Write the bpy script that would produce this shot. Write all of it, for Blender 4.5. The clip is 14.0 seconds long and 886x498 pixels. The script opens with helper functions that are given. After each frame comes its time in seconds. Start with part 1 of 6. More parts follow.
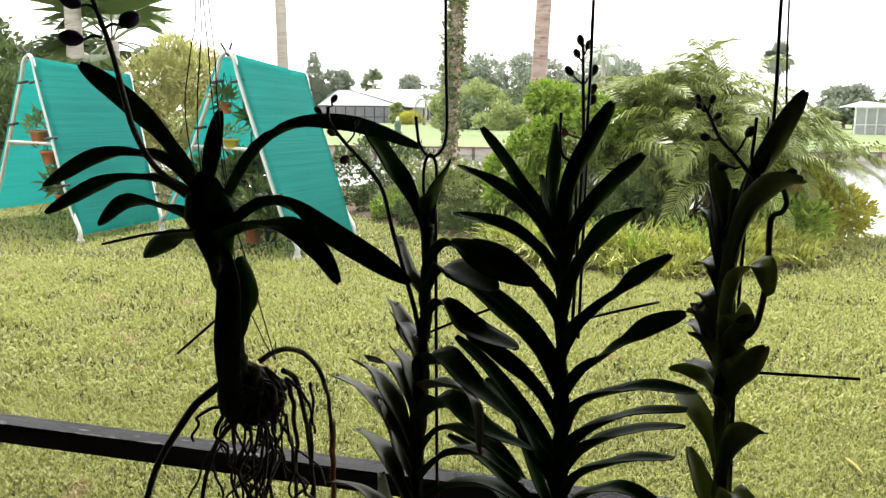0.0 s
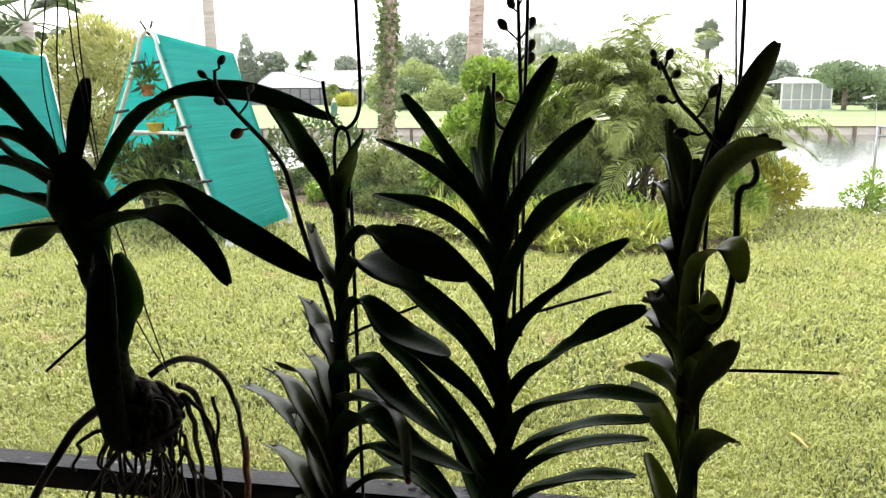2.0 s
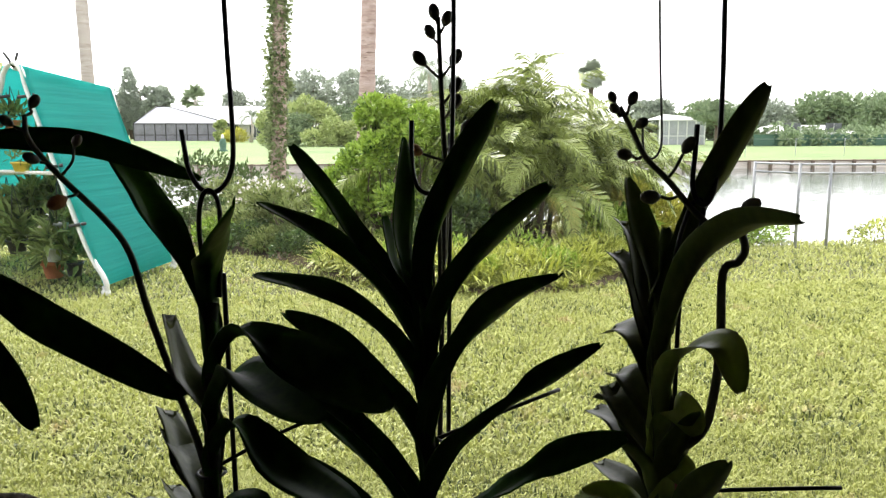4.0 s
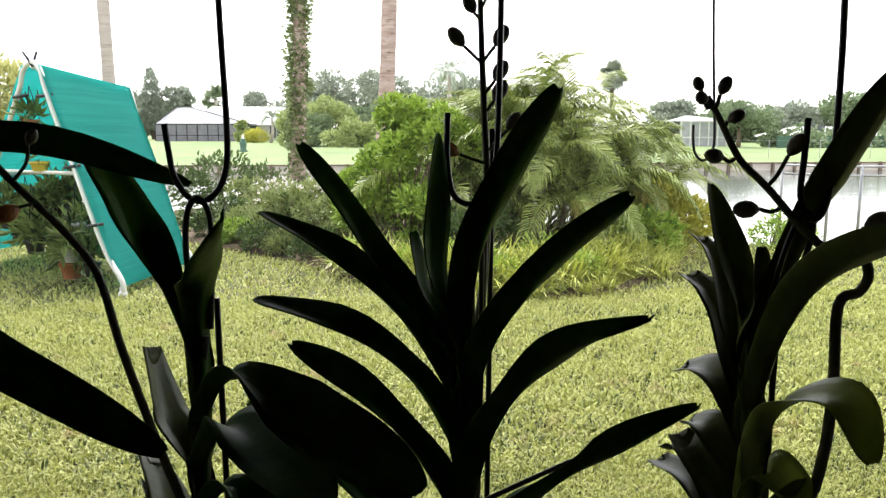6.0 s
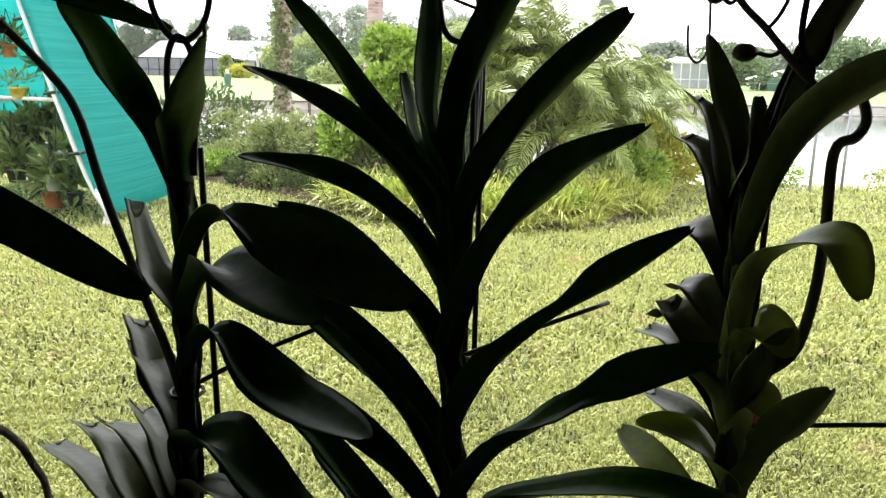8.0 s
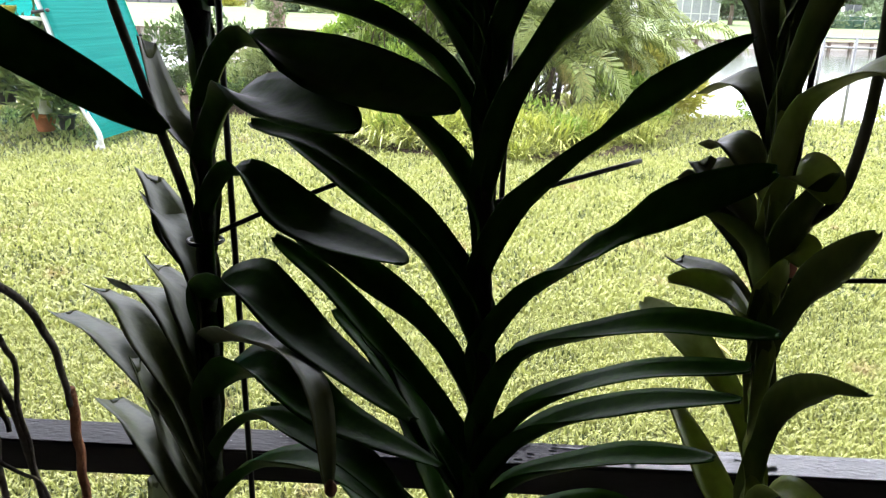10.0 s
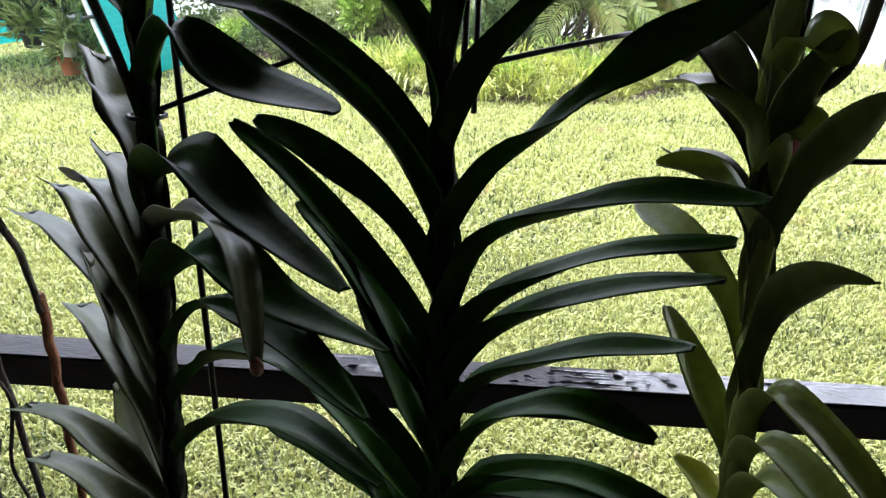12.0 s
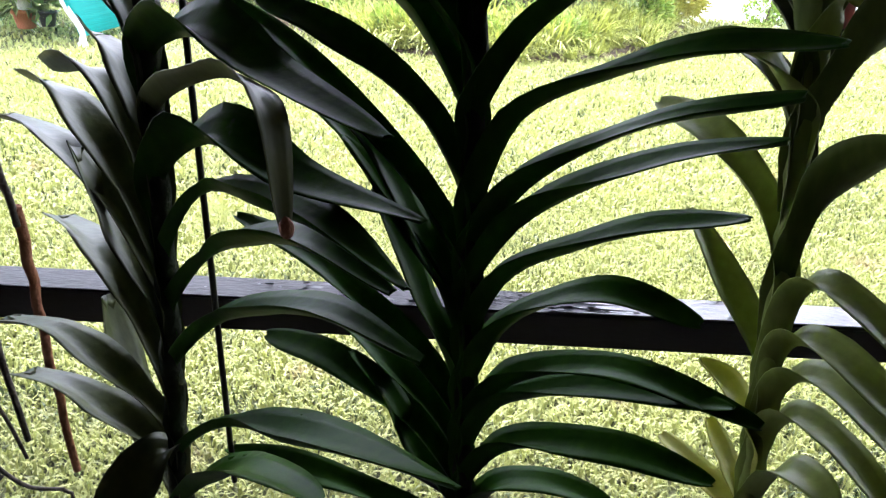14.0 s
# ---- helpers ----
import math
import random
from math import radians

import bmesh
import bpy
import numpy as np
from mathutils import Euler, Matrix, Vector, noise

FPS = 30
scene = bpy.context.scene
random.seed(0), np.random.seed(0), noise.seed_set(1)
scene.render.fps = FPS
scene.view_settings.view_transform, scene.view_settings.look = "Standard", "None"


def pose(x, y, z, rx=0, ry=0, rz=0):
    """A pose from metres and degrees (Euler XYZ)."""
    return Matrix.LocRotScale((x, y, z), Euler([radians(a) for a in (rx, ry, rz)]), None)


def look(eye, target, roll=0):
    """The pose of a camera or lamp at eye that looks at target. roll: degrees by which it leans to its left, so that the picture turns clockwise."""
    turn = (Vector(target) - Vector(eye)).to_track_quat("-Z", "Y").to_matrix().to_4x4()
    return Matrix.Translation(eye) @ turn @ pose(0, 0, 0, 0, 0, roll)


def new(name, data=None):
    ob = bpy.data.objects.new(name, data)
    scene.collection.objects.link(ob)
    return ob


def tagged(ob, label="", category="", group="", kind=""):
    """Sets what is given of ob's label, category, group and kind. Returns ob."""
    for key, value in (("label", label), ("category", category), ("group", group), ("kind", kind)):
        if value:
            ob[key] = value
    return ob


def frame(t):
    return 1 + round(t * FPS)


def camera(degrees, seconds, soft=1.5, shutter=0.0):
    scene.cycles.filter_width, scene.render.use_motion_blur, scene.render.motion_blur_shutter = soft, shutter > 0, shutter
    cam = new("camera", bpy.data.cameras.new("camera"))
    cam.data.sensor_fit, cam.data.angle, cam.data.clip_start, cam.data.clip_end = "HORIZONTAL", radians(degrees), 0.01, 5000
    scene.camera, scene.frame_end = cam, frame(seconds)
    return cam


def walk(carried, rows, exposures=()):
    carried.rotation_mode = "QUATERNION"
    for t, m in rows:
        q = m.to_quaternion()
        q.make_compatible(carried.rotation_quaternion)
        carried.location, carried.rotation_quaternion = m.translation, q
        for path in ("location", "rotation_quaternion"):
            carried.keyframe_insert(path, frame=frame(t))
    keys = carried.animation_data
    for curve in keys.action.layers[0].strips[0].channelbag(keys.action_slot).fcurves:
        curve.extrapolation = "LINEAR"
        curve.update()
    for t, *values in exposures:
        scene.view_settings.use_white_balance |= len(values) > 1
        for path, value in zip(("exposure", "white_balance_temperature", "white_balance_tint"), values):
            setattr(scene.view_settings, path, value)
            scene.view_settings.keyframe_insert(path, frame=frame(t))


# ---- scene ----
cam = camera(59.1, 14.0, soft=1.3)
PATH = [
    (0, (0.235, 0.195, 1.612), (0.062, 2.158, 1.27), 0.6),
    (0.5, (0.208, 0.23, 1.597), (0.072, 2.191, 1.227), 0.8),
    (1, (0.196, 0.25, 1.583), (0.184, 2.209, 1.182), 0.9),
    (1.5, (0.217, 0.301, 1.579), (0.194, 2.255, 1.155), 0.2),
    (2, (0.251, 0.377, 1.589), (0.228, 2.339, 1.201), -0.2),
    (2.5, (0.286, 0.448, 1.595), (0.234, 2.418, 1.25), -0.6),
    (3, (0.281, 0.517, 1.601), (0.345, 2.488, 1.267), -0.3),
    (3.5, (0.242, 0.577, 1.604), (0.426, 2.544, 1.292), -0.6),
    (4, (0.24, 0.621, 1.606), (0.485, 2.583, 1.305), -0.1),
    (6.5, (0.24, 0.78, 1.597), (0.43, 2.748, 1.298), 0.1),
    (7, (0.239, 0.778, 1.574), (0.434, 2.739, 1.231), 0.4),
    (7.5, (0.236, 0.779, 1.546), (0.46, 2.727, 1.15), 0.9),
    (8, (0.238, 0.769, 1.526), (0.468, 2.704, 1.079), 0.9),
    (10.5, (0.209, 0.784, 1.433), (0.454, 2.665, 0.799), 1.8),
    (11, (0.213, 0.791, 1.419), (0.47, 2.66, 0.755), 1.1),
    (11.5, (0.242, 0.801, 1.4), (0.478, 2.66, 0.703), 1.0),
    (12, (0.269, 0.81, 1.38), (0.435, 2.666, 0.656), 1.3),
    (12.5, (0.252, 0.812, 1.363), (0.441, 2.659, 0.619), 0.8),
    (13, (0.239, 0.819, 1.348), (0.479, 2.653, 0.588), 1.4),
    (13.5, (0.233, 0.827, 1.326), (0.491, 2.646, 0.535), 1.8),
    (14, (0.229, 0.829, 1.309), (0.481, 2.644, 0.506), 2.2),
]
walk(cam, [(t, look(eye, target, roll)) for t, eye, target, roll in PATH], [(0, 2.12, 6700, 11), (2.5, 2.41, 6500, 11), (4, 2.25, 6500, 11), (6.5, 2.18, 6500, 11), (8, 2.55, 6400, 12), (10.5, 2.82, 6000, 15), (12.5, 3.12, 5750, 16), (14, 3.45, 5700, 19)])

# ---- light ----
world = bpy.data.worlds.new("overcast")
scene.world = world
world.use_nodes = True
wn, wl = world.node_tree.nodes, world.node_tree.links
sky = wn.new("ShaderNodeTexSky")
sky.sky_type, sky.sun_disc = "NISHITA", False
sky.sun_elevation, sky.sun_rotation = radians(58), radians(-20)
sky.air_density, sky.dust_density, sky.ozone_density = 1.0, 1.0, 1.0
grey = wn.new("ShaderNodeHueSaturation")
grey.inputs["Saturation"].default_value = 0.08
wl.new(sky.outputs[0], grey.inputs["Color"])
wl.new(grey.outputs[0], wn["Background"].inputs[0])
wn["Background"].inputs[1].default_value = 0.15

sun_data = bpy.data.lights.new("sun", "SUN")
sun_data.energy, sun_data.angle, sun_data.color = 1.2, radians(14), (1.0, 0.96, 0.87)
sun = new("sun", sun_data)
sun.matrix_world = look((-6, 17, 29), (0, 0, 0))


# ---- materials ----
def material(name, dark, light, rough=0.7, scale=8.0, bump=0.2, metal=0.0, fine=6.0, through_light=0.0, spots=None, spot_at=0.62, island=0.0, stretch=(1, 1, 1), spec=0.5):
    """A surface that varies between two colours at two scales, with fine relief; spots: a third colour in patches."""
    m = bpy.data.materials.new(name)
    m.use_nodes = True
    n, k = m.node_tree.nodes, m.node_tree.links
    b = n["Principled BSDF"]
    b.inputs["Roughness"].default_value, b.inputs["Metallic"].default_value = rough, metal
    b.inputs["Specular IOR Level"].default_value = spec
    tc, mp = n.new("ShaderNodeTexCoord"), n.new("ShaderNodeMapping")
    mp.inputs["Scale"].default_value = stretch
    k.new(tc.outputs["Object"], mp.inputs[0])
    big, small = n.new("ShaderNodeTexNoise"), n.new("ShaderNodeTexNoise")
    big.inputs["Scale"].default_value, big.inputs["Detail"].default_value = scale, 4
    small.inputs["Scale"].default_value, small.inputs["Detail"].default_value = scale * fine, 3
    for t in (big, small):
        k.new(mp.outputs[0], t.inputs["Vector"])
    mixed = n.new("ShaderNodeMath")
    mixed.operation = "MULTIPLY_ADD"
    k.new(small.outputs[0], mixed.inputs[0])
    mixed.inputs[1].default_value = 0.5
    k.new(big.outputs[0], mixed.inputs[2])
    value = mixed.outputs[0]
    if island:
        geo, add = n.new("ShaderNodeNewGeometry"), n.new("ShaderNodeMath")
        add.operation = "MULTIPLY_ADD"
        k.new(geo.outputs["Random Per Island"], add.inputs[0])
        add.inputs[1].default_value = island
        k.new(value, add.inputs[2])
        value = add.outputs[0]
    ramp = n.new("ShaderNodeValToRGB")
    ramp.color_ramp.elements[0].position, ramp.color_ramp.elements[1].position = 0.5 + island * 0.2, 1.0 + island * 0.75
    ramp.color_ramp.elements[0].color, ramp.color_ramp.elements[1].color = (*dark, 1), (*light, 1)
    k.new(value, ramp.inputs[0])
    colour = ramp.outputs[0]
    if spots:
        sp, sr, mx = n.new("ShaderNodeTexNoise"), n.new("ShaderNodeValToRGB"), n.new("ShaderNodeMix")
        sp.inputs["Scale"].default_value, sp.inputs["Detail"].default_value = scale * 1.7, 6
        k.new(mp.outputs[0], sp.inputs["Vector"])
        sr.color_ramp.elements[0].position, sr.color_ramp.elements[1].position = spot_at, spot_at + 0.08
        k.new(sp.outputs[0], sr.inputs[0])
        mx.data_type = "RGBA"
        k.new(sr.outputs[0], mx.inputs[0])
        k.new(colour, mx.inputs[6])
        mx.inputs[7].default_value = (*spots, 1)
        colour = mx.outputs[2]
    k.new(colour, b.inputs["Base Color"])
    if bump:
        bp = n.new("ShaderNodeBump")
        bp.inputs["Strength"].default_value, bp.inputs["Distance"].default_value = bump, 0.01
        k.new(small.outputs[0], bp.inputs["Height"])
        k.new(bp.outputs[0], b.inputs["Normal"])
    if through_light:
        tr, mix = n.new("ShaderNodeBsdfTranslucent"), n.new("ShaderNodeMixShader")
        k.new(colour, tr.inputs[0])
        mix.inputs[0].default_value = through_light
        k.new(b.outputs[0], mix.inputs[1])
        k.new(tr.outputs[0], mix.inputs[2])
        k.new(mix.outputs[0], n["Material Output"].inputs[0])
    return m


M_LAWN = material("lawn_soil", (0.04, 0.045, 0.014), (0.14, 0.148, 0.045), 0.95, 0.9, 0.6, fine=40, spots=(0.17, 0.145, 0.07), spot_at=0.62)
M_GRASS = material("grass_blades", (0.050, 0.080, 0.014), (0.455, 0.485, 0.150), 0.55, 1.6, 0, fine=7, through_light=0.3, island=0.9, spots=(0.50, 0.42, 0.20), spot_at=0.63)
M_MULCH = material("mulch", (0.05, 0.035, 0.02), (0.16, 0.11, 0.07), 0.95, 6, 0.8)
M_FARLAWN = material("far_lawn", (0.12, 0.19, 0.06), (0.21, 0.275, 0.105), 0.9, 0.15, 0.2)
M_RAIL = material("bronze_aluminium", (0.010, 0.009, 0.009), (0.028, 0.025, 0.026), 0.35, 5, 0.06, fine=14, stretch=(1, 3, 3), spec=0.35)
# Paler than the rail: reflected sky put into the top face's colour.
M_RAILTOP = material("sky_sheen_rail_top", (0.024, 0.020, 0.026), (0.085, 0.078, 0.09), 0.4, 5, 0.15, fine=14, spots=(0.46, 0.46, 0.47), spot_at=0.62, stretch=(1, 3, 3), spec=0.12)
M_LILAC = material("pale_lilac_grey", (0.50, 0.495, 0.52), (0.72, 0.71, 0.74), 0.4, 9, 0.2, fine=9, spots=(0.10, 0.095, 0.10), spot_at=0.67, stretch=(1, 2, 2), spec=0.25)
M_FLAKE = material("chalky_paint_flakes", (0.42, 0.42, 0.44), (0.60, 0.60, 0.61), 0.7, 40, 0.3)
# Unseen porch surfaces, kept dark so little light bounces onto the plants.
M_WALL = material("unseen_dark_wall", (0.05, 0.04, 0.03), (0.10, 0.08, 0.06), 0.9, 3, 0.3)
M_CEIL = material("unseen_dark_overhead", (0.08, 0.065, 0.05), (0.14, 0.115, 0.09), 0.9, 2, 0.1)
M_FLOOR = material("unseen_porch_floor", (0.10, 0.09, 0.08), (0.17, 0.155, 0.135), 0.7, 3, 0.2)
M_PVC = material("white_pipe", (0.66, 0.66, 0.64), (0.82, 0.82, 0.8), 0.4, 3, 0.05)
M_CLIP = material("dark_clip", (0.015, 0.015, 0.018), (0.03, 0.03, 0.03), 0.5, 6, 0.1)
M_CLOTH = material("shade_cloth", (0.020, 0.40, 0.365), (0.044, 0.56, 0.52), 0.8, 1.6, 0.3, fine=4, through_light=0.5, stretch=(0.3, 0.3, 34))
M_TRUNK = material("palm_bark", (0.42, 0.37, 0.32), (0.66, 0.60, 0.55), 0.9, 2.5, 0.7, stretch=(1, 1, 6), spots=(0.28, 0.22, 0.17), spot_at=0.6)
M_TRUNK2 = material("reddish_palm_bark", (0.34, 0.23, 0.19), (0.62, 0.50, 0.45), 0.9, 2.5, 0.7, stretch=(1, 1, 6), spots=(0.20, 0.13, 0.10), spot_at=0.58)
M_VINE = material("vine_leaves", (0.05, 0.085, 0.034), (0.25, 0.31, 0.135), 0.6, 3, 0, through_light=0.2, island=0.7)
# Haze over the far garden put into a paler, duller green.
M_FARGREEN = material("haze_paled_garden_leaves", (0.16, 0.23, 0.08), (0.42, 0.48, 0.20), 0.6, 0.6, 0, through_light=0.2, island=0.6)
M_WOODY = material("brown_twigs", (0.07, 0.05, 0.035), (0.18, 0.14, 0.10), 0.9, 8, 0.4)
M_ARECA = material("areca_leaflets", (0.006, 0.018, 0.003), (0.275, 0.335, 0.088), 0.36, 1.3, 0, through_light=0.15, island=0.8, spec=0.35)
M_ARECA_DRY = material("yellowed_leaflets", (0.38, 0.30, 0.07), (0.6, 0.5, 0.16), 0.6, 2, 0, through_light=0.3, island=0.4)
M_SHRUB = material("shrub_leaves", (0.042, 0.112, 0.010), (0.36, 0.50, 0.085), 0.45, 2, 0, through_light=0.15, island=0.7)
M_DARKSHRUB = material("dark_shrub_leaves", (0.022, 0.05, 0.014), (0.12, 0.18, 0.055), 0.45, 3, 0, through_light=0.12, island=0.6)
M_STRAP = material("strap_leaves", (0.03, 0.062, 0.008), (0.53, 0.57, 0.13), 0.45, 2, 0, through_light=0.15, island=0.7, spots=(0.36, 0.27, 0.10), spot_at=0.66)
M_CROTON = material("croton_leaves", (0.24, 0.28, 0.04), (0.60, 0.58, 0.12), 0.5, 2, 0, through_light=0.25, island=0.6)
M_DRACAENA = material("yellowish_bush_leaves", (0.16, 0.20, 0.05), (0.60, 0.60, 0.26), 0.5, 2, 0, through_light=0.25, island=0.6, spots=(0.46, 0.28, 0.18), spot_at=0.65)
M_PALE = material("pale_flowering_leaves", (0.04, 0.075, 0.016), (0.31, 0.36, 0.14), 0.6, 3, 0, through_light=0.12, island=0.9)
M_BLOSSOM = material("white_blossom", (0.62, 0.55, 0.52), (0.82, 0.78, 0.76), 0.6, 4, 0, through_light=0.3, island=0.3)
# Distance haze put into both far leaf colours: lighter and greyer.
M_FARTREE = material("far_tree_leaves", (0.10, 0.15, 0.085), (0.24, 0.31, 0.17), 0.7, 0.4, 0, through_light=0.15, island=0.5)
M_HAZETREE = material("haze_paled_tree_leaves", (0.21, 0.25, 0.20), (0.37, 0.41, 0.33), 0.7, 0.3, 0, through_light=0.15, island=0.4)
M_ROOF = material("pale_roof", (0.36, 0.36, 0.365), (0.46, 0.46, 0.46), 0.7, 0.6, 0.1)
M_HOUSE = material("pale_house_wall", (0.45, 0.44, 0.42), (0.58, 0.57, 0.54), 0.8, 0.6, 0.1)
M_CAGE = material("pool_cage_screen", (0.15, 0.145, 0.17), (0.24, 0.23, 0.27), 0.8, 1.5, 0.0)
M_WHITEROOF = material("white_roof", (0.46, 0.46, 0.47), (0.58, 0.58, 0.57), 0.6, 0.6, 0.1)
M_YELLOWPOT = material("yellow_plastic", (0.50, 0.36, 0.04), (0.66, 0.50, 0.08), 0.5, 8, 0.1)
M_DARKGLASS = material("dark_openings", (0.05, 0.055, 0.06), (0.11, 0.12, 0.13), 0.2, 1.0, 0.0)
M_SEAWALL = material("seawall_boards", (0.60, 0.53, 0.46), (0.76, 0.70, 0.63), 0.9, 1.2, 0.4, stretch=(1, 1, 5))
M_POST = material("seawall_posts", (0.14, 0.10, 0.075), (0.27, 0.205, 0.16), 0.9, 3, 0.4)
M_PORCH = material("pale_porch_screen", (0.34, 0.35, 0.38), (0.46, 0.47, 0.50), 0.8, 1.5, 0.0)
# Conifer green paled, the haze being part of its colour.
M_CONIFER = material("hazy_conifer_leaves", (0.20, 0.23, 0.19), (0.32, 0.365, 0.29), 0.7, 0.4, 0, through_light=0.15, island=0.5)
M_GREENFENCE = material("green_fence_sheet", (0.05, 0.11, 0.08), (0.09, 0.17, 0.12), 0.8, 1.2, 0.1)
M_GALV = material("galvanised_pipe", (0.30, 0.31, 0.33), (0.46, 0.47, 0.50), 0.55, 4, 0.1, metal=0.3)
M_TERRACOTTA = material("terracotta", (0.40, 0.12, 0.05), (0.62, 0.24, 0.11), 0.8, 8, 0.2)
M_DARKPOT = material("black_plastic_pot", (0.015, 0.015, 0.016), (0.03, 0.03, 0.032), 0.4, 8, 0.1)
M_TIN = material("grey_tin", (0.35, 0.36, 0.37), (0.55, 0.56, 0.57), 0.4, 8, 0.1, metal=0.3)
M_POTLEAF = material("potted_plant_leaves", (0.014, 0.032, 0.008), (0.21, 0.28, 0.085), 0.45, 3, 0, through_light=0.25, island=0.8)
M_ROCK = material("pale_stones", (0.34, 0.30, 0.26), (0.58, 0.54, 0.49), 0.9, 3, 0.5)
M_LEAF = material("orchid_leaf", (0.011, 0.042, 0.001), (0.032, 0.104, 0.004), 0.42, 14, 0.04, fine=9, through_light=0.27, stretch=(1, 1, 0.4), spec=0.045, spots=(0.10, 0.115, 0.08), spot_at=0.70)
M_LEAFGREY = material("greyish_orchid_leaf", (0.040, 0.054, 0.016), (0.110, 0.128, 0.048), 0.42, 14, 0.05, fine=9, through_light=0.18, stretch=(1, 1, 0.4), spec=0.22)
M_LEAFPALE = material("pale_orchid_leaf", (0.17, 0.215, 0.05), (0.33, 0.39, 0.11), 0.4, 14, 0.05, fine=9, through_light=0.42, stretch=(1, 1, 0.4), spec=0.3)
M_LEAFMID = material("deep_olive_orchid_leaf", (0.052, 0.078, 0.012), (0.13, 0.168, 0.038), 0.45, 14, 0.05, fine=9, through_light=0.32, stretch=(1, 1, 0.4), spec=0.15)
M_LEAFYOUNG = material("yellow_green_orchid_leaf", (0.38, 0.40, 0.07), (0.58, 0.58, 0.14), 0.5, 12, 0.05, fine=9, through_light=0.4, spec=0.25)
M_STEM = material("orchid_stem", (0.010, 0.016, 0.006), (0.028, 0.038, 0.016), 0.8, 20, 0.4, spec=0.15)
M_SPIKE = material("flower_stalk", (0.045, 0.05, 0.025), (0.10, 0.09, 0.05), 0.6, 30, 0.2)
M_BUD = material("flower_bud", (0.05, 0.045, 0.03), (0.12, 0.10, 0.07), 0.6, 60, 0.2)
M_BUDPURPLE = material("purple_bud", (0.025, 0.008, 0.06), (0.06, 0.02, 0.14), 0.6, 60, 0.2)
M_BUDORANGE = material("orange_flower_bud", (0.25, 0.08, 0.02), (0.45, 0.18, 0.05), 0.6, 60, 0.2)
M_ROOT = material("aerial_root", (0.035, 0.029, 0.023), (0.11, 0.09, 0.072), 0.85, 30, 0.4)
M_ROOTRUST = material("rusty_root", (0.20, 0.07, 0.03), (0.36, 0.15, 0.07), 0.85, 30, 0.4)
M_WIRE = material("dark_wire", (0.012, 0.012, 0.013), (0.03, 0.03, 0.032), 0.4, 40, 0.1, metal=0.5)
M_TAG = material("faded_pink_plastic", (0.50, 0.16, 0.17), (0.62, 0.25, 0.25), 0.6, 20, 0.1, through_light=0.3)
M_BROWN = material("dried_leaf_tip", (0.20, 0.08, 0.04), (0.34, 0.15, 0.08), 0.8, 60, 0.3)

M_WATER = bpy.data.materials.new("lake_water")
M_WATER.use_nodes = True
_n, _k = M_WATER.node_tree.nodes, M_WATER.node_tree.links
_n["Principled BSDF"].inputs["Base Color"].default_value = (0.05, 0.06, 0.05, 1)
_n["Principled BSDF"].inputs["Roughness"].default_value = 0.10
_n["Principled BSDF"].inputs["IOR"].default_value = 1.33
_w, _b, _c = _n.new("ShaderNodeTexNoise"), _n.new("ShaderNodeBump"), _n.new("ShaderNodeTexCoord")
_w.inputs["Scale"].default_value, _w.inputs["Detail"].default_value = 1.1, 3
_b.inputs["Strength"].default_value, _b.inputs["Distance"].default_value = 0.2, 0.05
_k.new(_c.outputs["Object"], _w.inputs["Vector"])
_k.new(_w.outputs[0], _b.inputs["Height"])
_k.new(_b.outputs[0], _n["Principled BSDF"].inputs["Normal"])

M_SCREEN = bpy.data.materials.new("insect_screen")
M_SCREEN.use_nodes = True
_n, _k = M_SCREEN.node_tree.nodes, M_SCREEN.node_tree.links
_t, _m, _d, _s = _n.new("ShaderNodeBsdfTransparent"), _n.new("ShaderNodeMixShader"), _n.new("ShaderNodeTexNoise"), _n.new("ShaderNodeMapRange")
_d.inputs["Scale"].default_value = 2.0
_s.inputs["To Min"].default_value, _s.inputs["To Max"].default_value = 0.06, 0.14
_k.new(_d.outputs[0], _s.inputs[0])
_k.new(_s.outputs[0], _m.inputs[0])
_v = _n.new("ShaderNodeBsdfTranslucent")
_v.inputs[0].default_value = (0.035, 0.035, 0.035, 1)
_k.new(_t.outputs[0], _m.inputs[1])
_k.new(_v.outputs[0], _m.inputs[2])
_k.new(_m.outputs[0], _n["Material Output"].inputs[0])


# ---- building helpers ----
def mesh_of(name, bm, mat, smooth=True):
    me = bpy.data.meshes.new(name)
    bm.normal_update()
    bm.to_mesh(me)
    bm.free()
    me.materials.append(mat)
    if smooth:
        me.polygons.foreach_set("use_smooth", [True] * len(me.polygons))
    return me


def mesh_from(name, verts, faces, mat, smooth=True):
    me = bpy.data.meshes.new(name)
    me.from_pydata(verts, [], faces)
    me.materials.append(mat)
    if smooth:
        me.polygons.foreach_set("use_smooth", [True] * len(me.polygons))
    me.update()
    return me


def part(name, shape, mat, parent, label="", smooth=True):
    """One mesh object under a thing or under a part; shape: a bmesh or a ready mesh."""
    me = mesh_of(name, shape, mat, smooth) if isinstance(shape, bmesh.types.BMesh) else shape
    ob = new(name, me)
    ob.parent = parent
    return tagged(ob, label)


def thing(name, m, label, category, group="", kind=""):
    ob = new(name)
    ob.empty_display_size = 0.1
    ob.matrix_world = m
    return tagged(ob, label, category, group, kind)


def box(bm, lo, hi, bevel=0.0):
    r = bmesh.ops.create_cube(bm, size=1)
    for v in r["verts"]:
        v.co = Vector([(a + b) / 2 + c * (b - a) for a, b, c in zip(lo, hi, v.co)])
    if bevel:
        es = list({e for v in r["verts"] for e in v.link_edges})
        bmesh.ops.bevel(bm, geom=es, offset=bevel, segments=2, affect="EDGES")
    return bm


